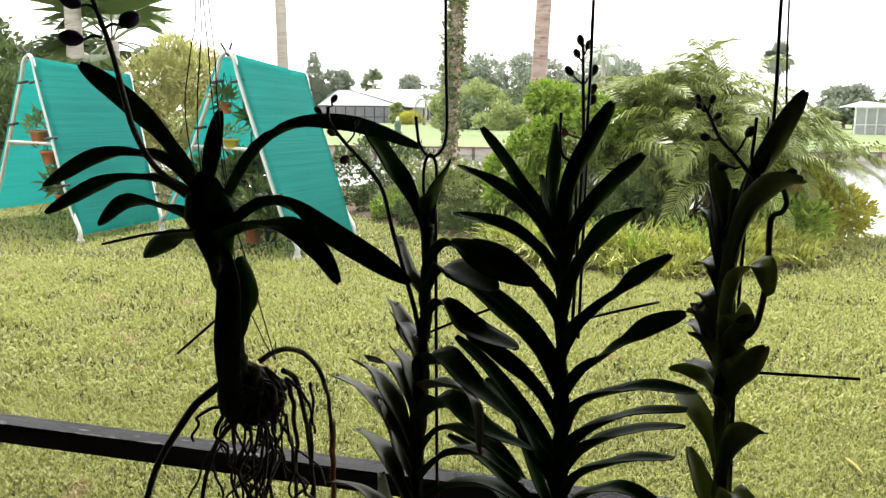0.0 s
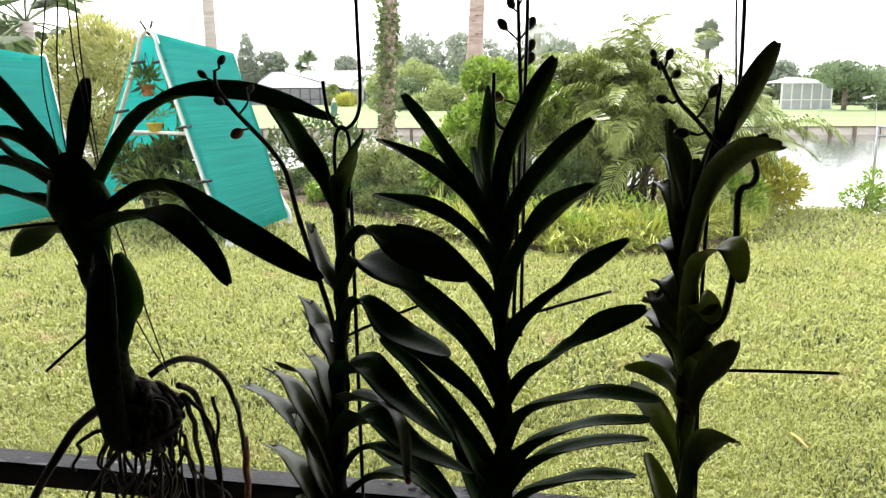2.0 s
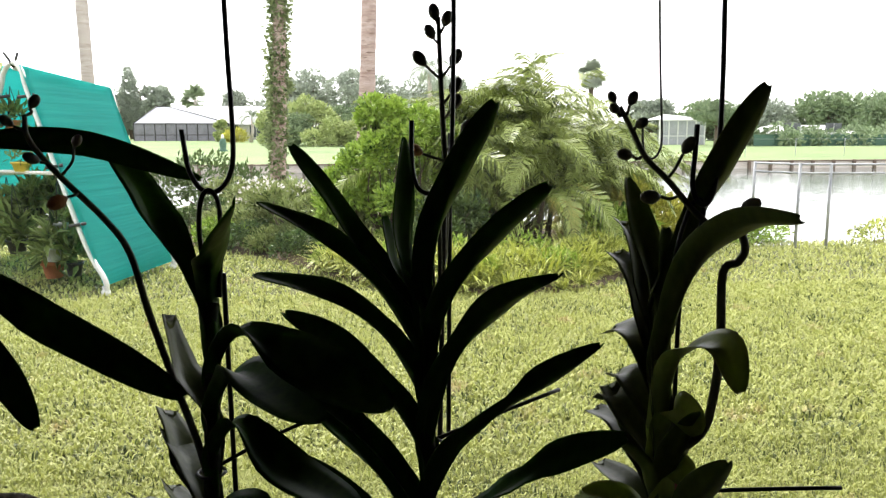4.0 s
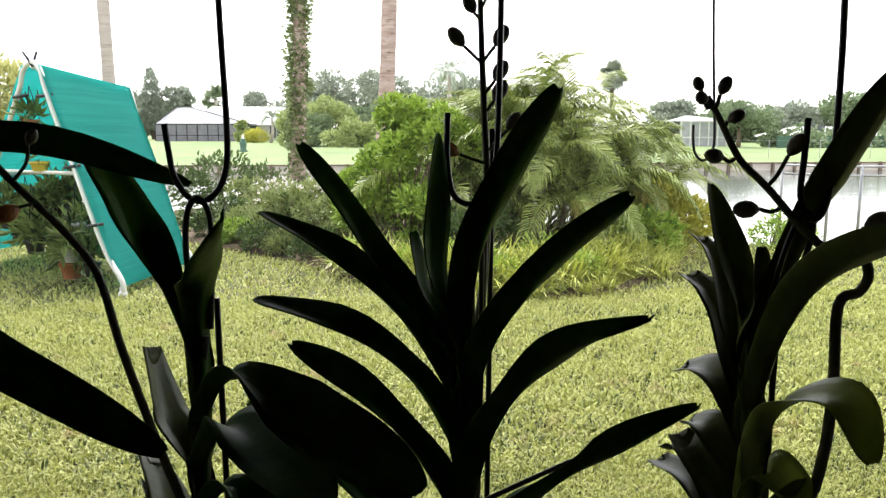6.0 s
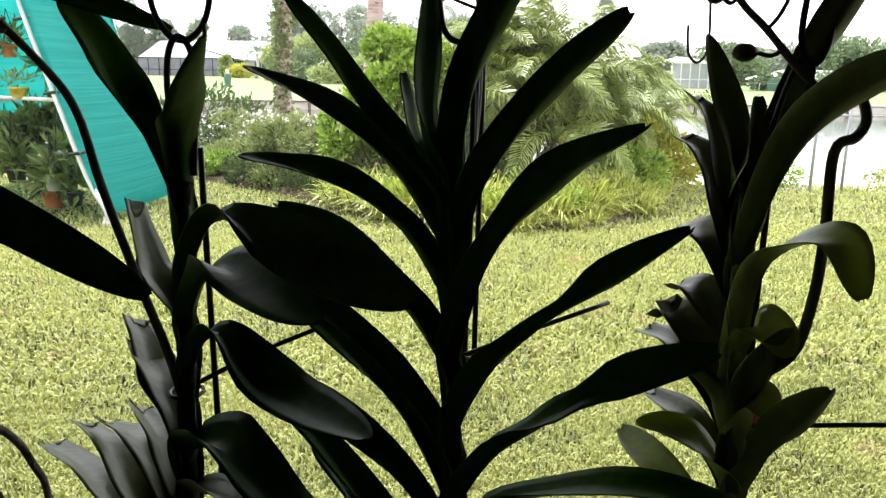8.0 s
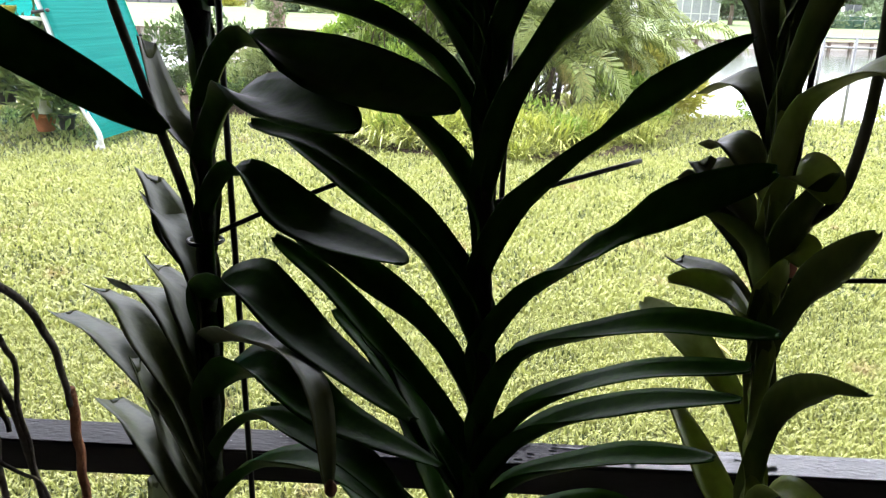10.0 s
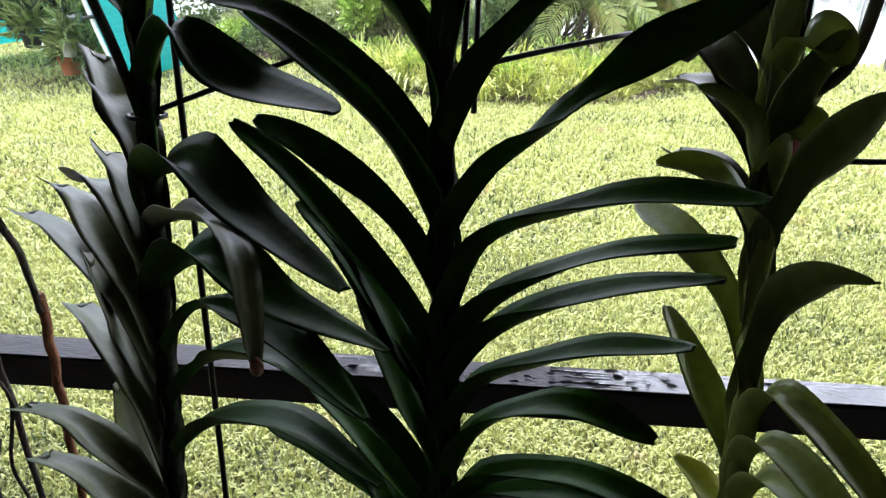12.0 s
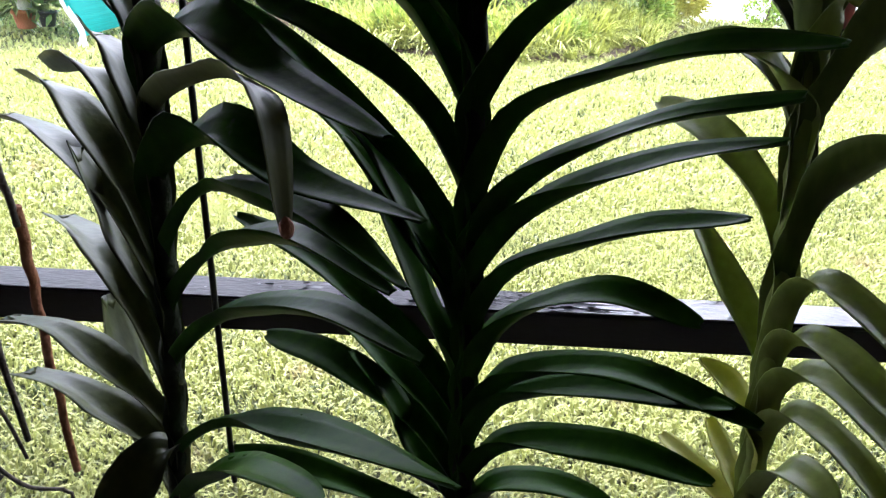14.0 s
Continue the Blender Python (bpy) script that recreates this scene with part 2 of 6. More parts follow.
def tube_data(points, radii, sides=8):
    """Vertices and faces of a capped tube along the points."""
    verts, faces, n = [], [], len(points)
    pts = [Vector(p) for p in points]
    side = None
    for i, p in enumerate(pts):
        d = (pts[min(i + 1, n - 1)] - pts[max(i - 1, 0)]).normalized()
        if side is None:
            side = d.orthogonal().normalized()
        side = (side - d * side.dot(d)).normalized()
        up = d.cross(side)
        r = radii[i] if isinstance(radii, (list, tuple)) else radii
        for s in range(sides):
            a = 2 * math.pi * s / sides
            verts.append(p + (side * math.cos(a) + up * math.sin(a)) * r)
        if i:
            for s in range(sides):
                q = (i - 1) * sides
                faces.append((q + s, q + (s + 1) % sides, q + sides + (s + 1) % sides, q + sides + s))
    faces.append(tuple(range(sides - 1, -1, -1)))
    faces.append(tuple(range((n - 1) * sides, n * sides)))
    return verts, faces


def tube(name, points, radii, mat, sides=8):
    return mesh_from(name, *tube_data(points, radii, sides), mat)


def smooth_path(points, steps=6):
    """A Catmull-Rom curve through the points."""
    p = [Vector(q) for q in points]
    p = [p[0] * 2 - p[1]] + p + [p[-1] * 2 - p[-2]]
    out = []
    for i in range(1, len(p) - 2):
        for s in range(steps):
            t = s / steps
            a, b, c, d = p[i - 1:i + 3]
            out.append(0.5 * (2 * b + (c - a) * t + (2 * a - 5 * b + 4 * c - d) * t * t + (3 * b - a - 3 * c + d) * t ** 3))
    return out + [p[-2]]


def lathe(name, profile, mat, sides=20):
    """A turned body from (radius, height) pairs."""
    verts, faces = [], []
    for i, (r, z) in enumerate(profile):
        for s in range(sides):
            a = 2 * math.pi * s / sides
            verts.append((r * math.cos(a), r * math.sin(a), z))
            if i:
                q = (i - 1) * sides
                faces.append((q + s, q + (s + 1) % sides, q + sides + (s + 1) % sides, q + sides + s))
    faces.append(tuple(range(sides - 1, -1, -1)))
    return mesh_from(name, verts, faces, mat)


def joined(pieces):
    verts, faces = [], []
    for v, f in pieces:
        o = len(verts)
        verts += v
        faces += [tuple(i + o for i in q) for q in f]
    return verts, faces


def leaf_cloud(centres, spread, count, size, seed, up=0.4, slim=0.45, shell=0.55):
    """Many small bent leaves round the centres (each: place and radii), as vertices and faces; fewer inside than at the rim."""
    rng = random.Random(seed)
    verts, faces = [], []
    weights = [r[0] * r[1] + r[1] * r[2] + r[0] * r[2] for _, r in centres]
    for _ in range(count):
        c, r = rng.choices(centres, weights)[0]
        d = Vector((rng.gauss(0, 1), rng.gauss(0, 1), rng.gauss(0, 1))).normalized()
        k = shell + (1 - shell) * rng.random() ** 0.7 + rng.gauss(0, spread)
        p = Vector([a + b * e * k for a, b, e in zip(c, r, d)])
        way = (d + Vector((rng.gauss(0, 0.6), rng.gauss(0, 0.6), rng.gauss(up, 0.5)))).normalized()
        side = way.cross(Vector((rng.gauss(0, 1), rng.gauss(0, 1), rng.gauss(0, 1)))).normalized()
        bend = way.cross(side)
        s = size * rng.uniform(0.6, 1.35)
        w = s * slim * 0.5
        o = len(verts)
        verts += [p, p + way * s * 0.45 + side * w + bend * w * 0.4, p + way * s - bend * s * 0.15, p + way * s * 0.45 - side * w + bend * w * 0.4]
        faces += [(o, o + 1, o + 2), (o, o + 2, o + 3)]
    return verts, faces


def limbs_data(base, centres, r, seed):
    """Tapered crooked limbs from the base to the middle of each clump."""
    rng = random.Random(seed)
    out = []
    for c, rad in centres:
        a, b = Vector(base), Vector(c)
        mid = a.lerp(b, 0.5) + Vector((rng.gauss(0, 0.08), rng.gauss(0, 0.08), 0.05)) * (b - a).length
        out.append(tube_data(smooth_path([a, mid, b], 3), [r, r * 0.85, r * 0.75, r * 0.6, r * 0.45, r * 0.35, r * 0.25], 5))
    return joined(out)


def shrub(name, at, centres, count, size, mat, seed, label, category="shrub", up=0.4, slim=0.45, r=0.02, group="", clumps=0):
    """A bush of leaves round its limbs; clumps: into how many uneven lesser heads each of its masses is split."""
    t = thing(name, pose(*at), label, category, group)
    if clumps:
        split = random.Random(seed + 500)
        heads = []
        for c, rad in centres:
            for _ in range(clumps):
                d = Vector((split.gauss(0, 1), split.gauss(0, 1), split.gauss(0.2, 1))).normalized()
                k = split.uniform(0.24, 0.5)
                heads.append((tuple(a + b * e * (1.02 - k) for a, b, e in zip(c, rad, d)), tuple(b * k for b in rad)))
        centres = heads
    part("branches", mesh_from("branches", *limbs_data((0, 0, -0.02), centres, r, seed), M_WOODY), None, t)
    part("foliage", mesh_from("foliage", *leaf_cloud(centres, 0.09, int(count * 1.5), size, seed + 1, up, slim), mat, False), mat, t)
    return t


def tree(name, at, height, spread, clumps, count, size, mat, seed, label, trunk_r=0.15, crown_from=0.35, group="", flat=1.0):
    rng = random.Random(seed)
    t = thing(name, pose(*at), label, "tree", group)
    centres = []
    for _ in range(clumps):
        a, q = rng.uniform(0, 6.283), rng.random() ** 0.6
        z = height * rng.uniform(crown_from, 0.92)
        k = math.sin(math.pi * min(1, 0.15 + 0.85 * (z / height - crown_from) / (1 - crown_from))) ** 0.6
        rr = spread * rng.uniform(0.28, 0.45)
        centres.append(((math.cos(a) * q * spread * k, math.sin(a) * q * spread * k, z), (rr, rr, rr * 0.75 * flat)))
    fork = (0, 0, height * crown_from * 0.8)
    trunk = tube_data([(0, 0, -0.3), (rng.gauss(0, 0.05), 0.02, fork[2] * 0.5), fork], [trunk_r * 1.3, trunk_r, trunk_r * 0.8], 8)
    part("trunk", mesh_from("trunk", *joined([trunk, limbs_data(fork, centres, trunk_r * 0.55, seed)]), M_WOODY), M_WOODY, t)
    part("crown", mesh_from("crown", *leaf_cloud(centres, 0.10, count, size, seed + 1, 0.2, 0.6), mat, False), mat, t)
    return t


# ---- ground, lake and far bank ----
SHORE_X = (-60, -4, -2.6, -1.2, 1.5, 3.0, 5.0, 7.0, 12, 60)
SHORE_Y = (16, 17.5, 20.0, 22.5, 21.0, 16.5, 12.3, 11.7, 11.2, 9)
WATER = -0.38


def far_wall(x):
    return 38.4 + 0.03 * x


def ground_height(x, y):
    d = y - np.interp(x, SHORE_X, SHORE_Y)
    if y >= far_wall(x):
        return 0.0 + min(0.3, 0.004 * (y - far_wall(x)))
    if d < -0.9:
        return 0.0
    return -0.95 * min(1.0, (d + 0.9) / 1.8)


xs = np.unique(np.concatenate([np.linspace(-900, -60, 15), np.linspace(-60, -12, 25), np.linspace(-12, 14, 66), np.linspace(14, 70, 29), np.linspace(70, 900, 15)]))
ys = np.unique(np.concatenate([np.linspace(-300, -10, 8), np.linspace(-10, 8, 19), np.linspace(8, 24, 41), np.linspace(24, 36.5, 8), np.linspace(36.6, 40.8, 15), np.linspace(42, 120, 24), np.linspace(130, 1500, 14)]))
gv = [(float(x), float(y), float(ground_height(x, y))) for y in ys for x in xs]
gf = [(j * len(xs) + i, j * len(xs) + i + 1, (j + 1) * len(xs) + i + 1, (j + 1) * len(xs) + i) for j in range(len(ys) - 1) for i in range(len(xs) - 1)]
ground_mesh = mesh_from("ground", gv, gf, M_LAWN)
ground_mesh.materials.append(M_FARLAWN)
for poly in ground_mesh.polygons:
    if poly.center.y > 36:
        poly.material_index = 1
tagged(new("ground", ground_mesh), "sunless yellow-green lawn sloping to the lake", "lawn", kind="structure")

tagged(new("water", mesh_from("water", [(-300, 8, WATER), (300, 5, WATER), (300, 49, WATER), (-300, 31, WATER)], [(0, 1, 2, 3)], M_WATER)), "still grey lake reflecting a white sky", "lake", kind="structure")

# turf blades, dense close to the screen and sparser farther out
rng = np.random.default_rng(5)
gverts, gfaces = [], []


def turf(count, x0, x1, y0, y1, long, wide):
    y = rng.uniform(y0, y1, count)
    x = rng.uniform(x0, x1, count)
    keep = (y < np.interp(x, SHORE_X, SHORE_Y) - 0.7) & (y > 1.93 - 0.1656 * (x - 0.2))
    x, y = x[keep], y[keep]
    n = len(x)
    a, lean, s = rng.uniform(0, 6.283, n), rng.uniform(0.35, 1.42, n), long * rng.uniform(0.5, 1.3, n)
    w = wide * rng.uniform(0.7, 1.3, n)
    z = np.zeros(n)
    dx, dy = np.cos(a), np.sin(a)
    hx, hz = np.sin(lean) * s, np.cos(lean) * s
    o = sum(len(v) for v in gverts)
    p0 = np.stack([x - dy * w, y + dx * w, z - 0.005], 1)
    p1 = np.stack([x + dy * w, y - dx * w, z - 0.005], 1)
    p2 = np.stack([x + dx * hx * 0.55 + dy * w * 0.8, y + dy * hx * 0.55 - dx * w * 0.8, hz * 0.75], 1)
    p3 = np.stack([x + dx * hx * 0.55 - dy * w * 0.8, y + dy * hx * 0.55 + dx * w * 0.8, hz * 0.75], 1)
    p4 = np.stack([x + dx * hx * 1.1, y + dy * hx * 1.1, hz * 0.95], 1)
    gverts.append(np.stack([p0, p1, p2, p3, p4], 1).reshape(-1, 3))
    base = o + 5 * np.arange(n)
    for i in base.tolist():
        gfaces.append((i, i + 1, i + 2, i + 3))
        gfaces.append((i + 3, i + 2, i + 4))


turf(290000, -3.8, 4.4, 1.2, 4.4, 0.044, 0.0040)
turf(210000, -6.5, 7.5, 4.2, 8.2, 0.058, 0.0068)
turf(100000, -11.0, 12.0, 8.0, 14.0, 0.06, 0.0095)
turf(40000, -9.0, -3.6, 1.0, 8.2, 0.06, 0.012)
turf(40000, 4.2, 10.0, 1.0, 8.2, 0.06, 0.012)
grass_mesh = mesh_from("grass", np.concatenate(gverts).tolist(), gfaces, M_GRASS, False)
tagged(new("grass", grass_mesh), "coarse light-green lawn grass with dry straw patches", "grass", kind="stuff")

# far bank: boarded seawall with brown posts
wall_parent = tagged(new("seawall", mesh_of("seawall", box(bmesh.new(), (-62, -0.10, -1.1), (78, 0.0, 0.02), 0.01), M_SEAWALL, False)), "weathered pale timber seawall with brown posts along the far bank", "seawall", kind="structure")
wall_parent.matrix_world = pose(0, 38.35, 0, 0, 0, math.degrees(math.atan(0.03)))
cap = part("cap_board", box(bmesh.new(), (-62, -0.2, -0.03), (78, 0.12, 0.03), 0.01), M_POST, wall_parent, smooth=False)
seawall_post = mesh_of("seawall_post", box(bmesh.new(), (-0.07, -0.26, -1.1), (0.07, -0.1, 0.05), 0.02), M_POST, False)
for i in range(115):
    part("seawall_post", seawall_post, M_POST, wall_parent, "brown timber post").location = (-60 + i * 1.19, 0, 0)

# ---- planting bed ----
BED = [(-2.3, 12.2), (-1.5, 11.3), (-0.6, 10.4), (0.0, 9.3), (0.7, 8.5), (1.3, 8.1), (2.0, 7.95), (2.7, 8.15), (3.3, 8.75), (3.9, 9.5), (4.5, 10.4), (4.7, 11.2), (3.6, 12.6), (2.4, 14.2), (0.8, 15.6), (-1.0, 15.8), (-2.4, 14.4), (-2.7, 13.2)]
ring = [Vector(p) for p in smooth_path([(x, y, 0) for x, y in BED + BED[:1]], 3)[:-1]]
mid = sum(ring, Vector()) / len(ring)
bv, bf, nr = [], [], len(ring)
for j, (k, h) in enumerate([(1.0, -0.02), (0.98, 0.03), (0.93, 0.055), (0.8, 0.08), (0.5, 0.10), (0.15, 0.11)]):
    for p in ring:
        q = mid + (p - mid) * k
        bv.append((q.x, q.y, h + 0.02 * noise.noise(q * 3.0) * (j > 0)))
    if j:
        bf += [((j - 1) * nr + i, (j - 1) * nr + (i + 1) % nr, j * nr + (i + 1) % nr, j * nr + i) for i in range(nr)]
bf.append(tuple(range(5 * nr, 6 * nr)))
tagged(new("planting_bed", mesh_from("planting_bed", bv, bf, M_MULCH)), "low mound of brown mulch under the shrubs", "flower bed", kind="structure")

# ---- screened porch ----
RAIL = pose(0.2, 1.790, 0.007, 0, 0, -9.4)


def structure(name, lo, hi, mat, label, m=RAIL, bevel=0.004):
    ob = new(name, mesh_of(name, box(bmesh.new(), lo, hi, bevel), mat, False))
    ob.matrix_world = m
    return tagged(ob, label, name.split("_")[0], kind="structure")


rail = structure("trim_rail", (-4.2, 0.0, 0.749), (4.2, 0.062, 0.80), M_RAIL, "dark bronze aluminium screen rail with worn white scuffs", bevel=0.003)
# Thin strip carrying the painted sky sheen; its white scuffs are wear.
part("cap_strip", box(bmesh.new(), (-4.2, 0.001, 0.7995), (4.2, 0.061, 0.8015), 0.0008), M_RAILTOP, rail, "top face paled for reflected sky, with white scuffs", smooth=False)
part("screw_cover", box(bmesh.new(), (-4.2, 0.062, 0.755), (4.2, 0.072, 0.772), 0.002), M_RAIL, rail, "dark bronze spline strip", smooth=False)
rng4 = random.Random(14)
# Pale lilac-grey layer over the rail's right part, ragged at its left end.
edge_pts = [(0.30 + 0.10 * rng4.random() + 0.05 * (k % 2), 0.003 + 0.056 * k / 15) for k in range(16)]
pv = [(x, y, 0.8016) for x, y in edge_pts] + [(4.19, y, 0.8016) for _, y in edge_pts]
pv += [(x, y, 0.8028) for x, y, _ in pv]
pf = [(32 + k, 48 + k, 49 + k, 33 + k) for k in range(15)] + [(k, k + 1, 33 + k, 32 + k) for k in range(15)] + [(0, 32, 48, 16), (15, 31, 63, 47)]
part("lilac_layer", mesh_from("lilac_layer", pv, pf, M_LILAC, False), M_LILAC, rail, "pale lilac-grey layer with a ragged edge", smooth=False)
bm = bmesh.new()
for _ in range(110):
    x, y, s = rng4.gauss(0.27, 0.2), rng4.uniform(0.006, 0.056), 0.0012 + 0.0045 * rng4.random() ** 2
    ring4 = []
    for k in range(7):
        a, q = 0.9 * k, s * rng4.uniform(0.4, 1.2)
        ring4.append(bm.verts.new((x + 2.2 * q * math.cos(a), min(0.0595, max(0.0025, y + q * math.sin(a))), 0.8042)))
    bm.faces.new(ring4)
bmesh.ops.solidify(bm, geom=bm.faces[:], thickness=0.0006)
part("paint_flakes", bm, M_FLAKE, rail, "chalky white flaking paint scuffs", smooth=False)
structure("trim_sill", (-4.2, 0.0, 0.0), (4.2, 0.062, 0.05), M_RAIL, "dark bronze aluminium sill channel")
structure("trim_header", (-4.2, 0.0, 2.45), (4.2, 0.062, 2.52), M_RAIL, "dark bronze aluminium header")
for k, x in enumerate((-4.2, 4.14)):
    structure("trim_post_%d" % (k + 1), (x, 0.0, 0.05), (x + 0.06, 0.062, 2.45), M_RAIL, "dark bronze aluminium screen post")
for k, (z0, z1) in enumerate(((0.05, 0.749), (0.80, 2.45))):
    ob = new("window_%d" % (k + 1), mesh_of("window", box(bmesh.new(), (-4.14, 0.046, z0), (4.14, 0.047, z1)), M_SCREEN, False))
    ob.matrix_world = RAIL
    tagged(ob, "fine dark insect screen stretched in the frame", "screen", kind="structure")
# Unseen floor and ceiling that close the porch and hold its light down.
structure("floor", (-4.2, -5.0, -0.15), (4.2, 0.062, -0.002), M_FLOOR, "unseen porch floor in a low-bounce tone")
structure("ceiling", (-4.4, -5.2, 2.52), (4.4, 0.75, 2.64), M_CEIL, "unseen dark porch ceiling with an overhang")
# Unseen slab added to block sky light; its overhang sets the near lawn's shade.
roof = tagged(new("roof", mesh_from("roof", [(-9, 1.98, 2.35), (9, 1.98, 2.35), (9, -6.5, 5.4), (-9, -6.5, 5.4), (-9, 1.98, 2.25), (9, 1.98, 2.25), (9, -6.5, 5.3), (-9, -6.5, 5.3)], [(0, 1, 2, 3), (7, 6, 5, 4), (0, 4, 5, 1), (1, 5, 6, 2), (2, 6, 7, 3), (3, 7, 4, 0)], M_CEIL, False)), "unseen roof slab shading the lawn beside the porch", "roof", kind="structure")
roof.matrix_world = RAIL @ Matrix.Translation((0, 0, 0.26))
# Unseen walls added to close the place, dark to keep the porch dim.
structure("wall_front_west", (-9, -0.2, 0.0), (-4.36, 0.0, 2.5), M_WALL, "unseen dark wall beside the porch")
structure("wall_front_east", (4.36, -0.2, 0.0), (9, 0.0, 2.5), M_WALL, "unseen dark wall beside the porch")
structure("wall_back", (-4.2, -5.15, 0.0), (4.2, -5.0, 2.52), M_WALL, "unseen dark wall behind the porch")
structure("wall_west", (-4.35, -5.15, 0.0), (-4.2, 0.062, 2.52), M_WALL, "unseen dark wall at the porch side")
structure("wall_east", (4.2, -5.15, 0.0), (4.35, 0.062, 2.52), M_WALL, "unseen dark wall at the porch side")


# ---- garden things ----
def hoop(foot_a, top, foot_b, r, name, parent, mat=M_PVC):
    a, t, b = Vector(foot_a), Vector(top), Vector(foot_b)
    ka, kb = a.lerp(t, 0.10), b.lerp(t, 0.10)
    ua, ub = Vector((a.x - t.x, a.y - t.y, 0)), Vector((b.x - t.x, b.y - t.y, 0))
    bend = lambda u, k, h: t + u * k + Vector((0, 0, h))
    pts = smooth_path([a, Vector((a.x, a.y, 0.16)), ka.lerp(t, 0.12), a.lerp(t, 0.6) + ua * 0.02, bend(ua, 0.16, -0.26), bend(ua, 0.115, -0.09), bend(ua, 0.06, -0.005), bend(ua, 0.0, 0.025), bend(ub, 0.06, -0.005), bend(ub, 0.115, -0.09), bend(ub, 0.16, -0.26), b.lerp(t, 0.6) + ub * 0.02, kb.lerp(t, 0.12), Vector((b.x, b.y, 0.16)), b], 5)
    return part(name, tube(name, pts, r, mat, 10), mat, parent)


def cloth(a0, t0, a1, t1, low, bulge, name, parent):
    """Shade cloth between two legs (foot and top of each), pulled over the pipes and sagging a little."""
    bm = bmesh.new()
    n = 14
    a0, t0, a1, t1 = map(Vector, (a0, t0, a1, t1))
    out = (a0 - (t0 + t1) / 2)
    out = Vector((out.x, out.y, 0)).normalized()
    grid = []
    for i in range(n + 1):
        u = i / n
        row = []
        for j in range(n + 1):
            v = low + (1 - low) * j / n
            p = a0.lerp(t0, v).lerp(a1.lerp(t1, v), u)
            sag = math.sin(math.pi * u) * bulge * math.sin(math.pi * v)
            p += out * (0.035 + sag + 0.10 * u * u * math.sin(math.pi * min(1, v * 1.15)) + 0.012 * noise.noise(Vector((u * 4, v * 7, 3))) ) + Vector((0, 0, 0.03))
            row.append(bm.verts.new(p))
        grid.append(row)
    for i in range(n):
        for j in range(n):
            bm.faces.new((grid[i][j], grid[i + 1][j], grid[i + 1][j + 1], grid[i][j + 1]))
    bmesh.ops.solidify(bm, geom=bm.faces[:], thickness=0.004)
    return part(name, bm, M_CLOTH, parent, "translucent sea-green shade cloth")


def shade_tent(at):
    t = thing("shade_tent", pose(*at), "sea-green shade cloth A-frame on white pipes on the lawn", "shade tent", "shade tents")
    fr, fl, ft = (0, 0, 0), (-2.3, 1.65, 0), (-1.0, 0.82, 2.27)
    rr, rl, rt = (0.33, 1.5, 0), (-1.97, 3.15, 0), (-0.65, 2.75, 2.14)
    hoop(fr, ft, fl, 0.026, "front_hoop", t)
    hoop(rr, rt, rl, 0.026, "rear_hoop", t)
    lerp = lambda a, b, k: Vector(a).lerp(Vector(b), k)
    for name, a, b in (("ridge_pipe", Vector(ft) - Vector((0, 0, 0.03)), Vector(rt) - Vector((0, 0, 0.03))), ("cross_bar", lerp(fr, ft, 0.52), lerp(fl, ft, 0.52)), ("rear_cross_bar", lerp(rr, rt, 0.52), lerp(rl, rt, 0.52)), ("side_bar", lerp(fr, ft, 0.5), lerp(rr, rt, 0.5)), ("side_bar", lerp(fl, ft, 0.5), lerp(rl, rt, 0.5))):
        part(name, tube(name, [a, lerp(a, b, 0.5), b], 0.019, M_PVC, 8), M_PVC, t)
    near = lambda foot, top: Vector(top) + Vector((foot[0] - top[0], foot[1] - top[1], 0)) * 0.075 - Vector((0, 0, 0.03))
    cloth(fr, near(fr, ft), rr, near(rr, rt), 0.03, 0.05, "shade_cloth", t)
    cloth(fl, near(fl, ft), rl, near(rl, rt), 0.06, 0.05, "shade_cloth", t)
    for a, b, ks in ((fr, ft, (0.55, 0.86, 0.3)), (rr, rt, (0.95, 0.45, 0.2)), (fl, ft, (0.62, 0.86))):
        for k in ks:
            c = lerp(a, b, k)
            part("clip", tube("clip", [c + Vector((-0.07, -0.03, -0.01)), c + Vector((0, -0.035, 0.0)), c + Vector((0.09, -0.03, 0.015))], 0.017, M_CLIP, 6), M_CLIP, t, "black plastic clip")
    c = Vector(ft)
    for dx in (-0.09, 0.05):
        part("clip", tube("clip", [c - Vector((0, 0, 0.02)), c + Vector((dx * 0.5, 0, 0.06)), c + Vector((dx, 0, 0.13))], 0.014, M_CLIP, 6), M_CLIP, t, "black plastic clip")
    for p in (fr, fl, rr, rl):
        part("foot", lathe("foot", [(0.001, 0.0), (0.045, 0.0), (0.045, 0.05), (0.03, 0.06), (0.03, 0.1)], M_PVC, 12), M_PVC, t, "white pipe cap").location = p
    return t


TENT_B, TENT_A = (-2.11, 8.49, 0), (-5.0, 9.18, 0)
shade_tent(TENT_B)
shade_tent(TENT_A)


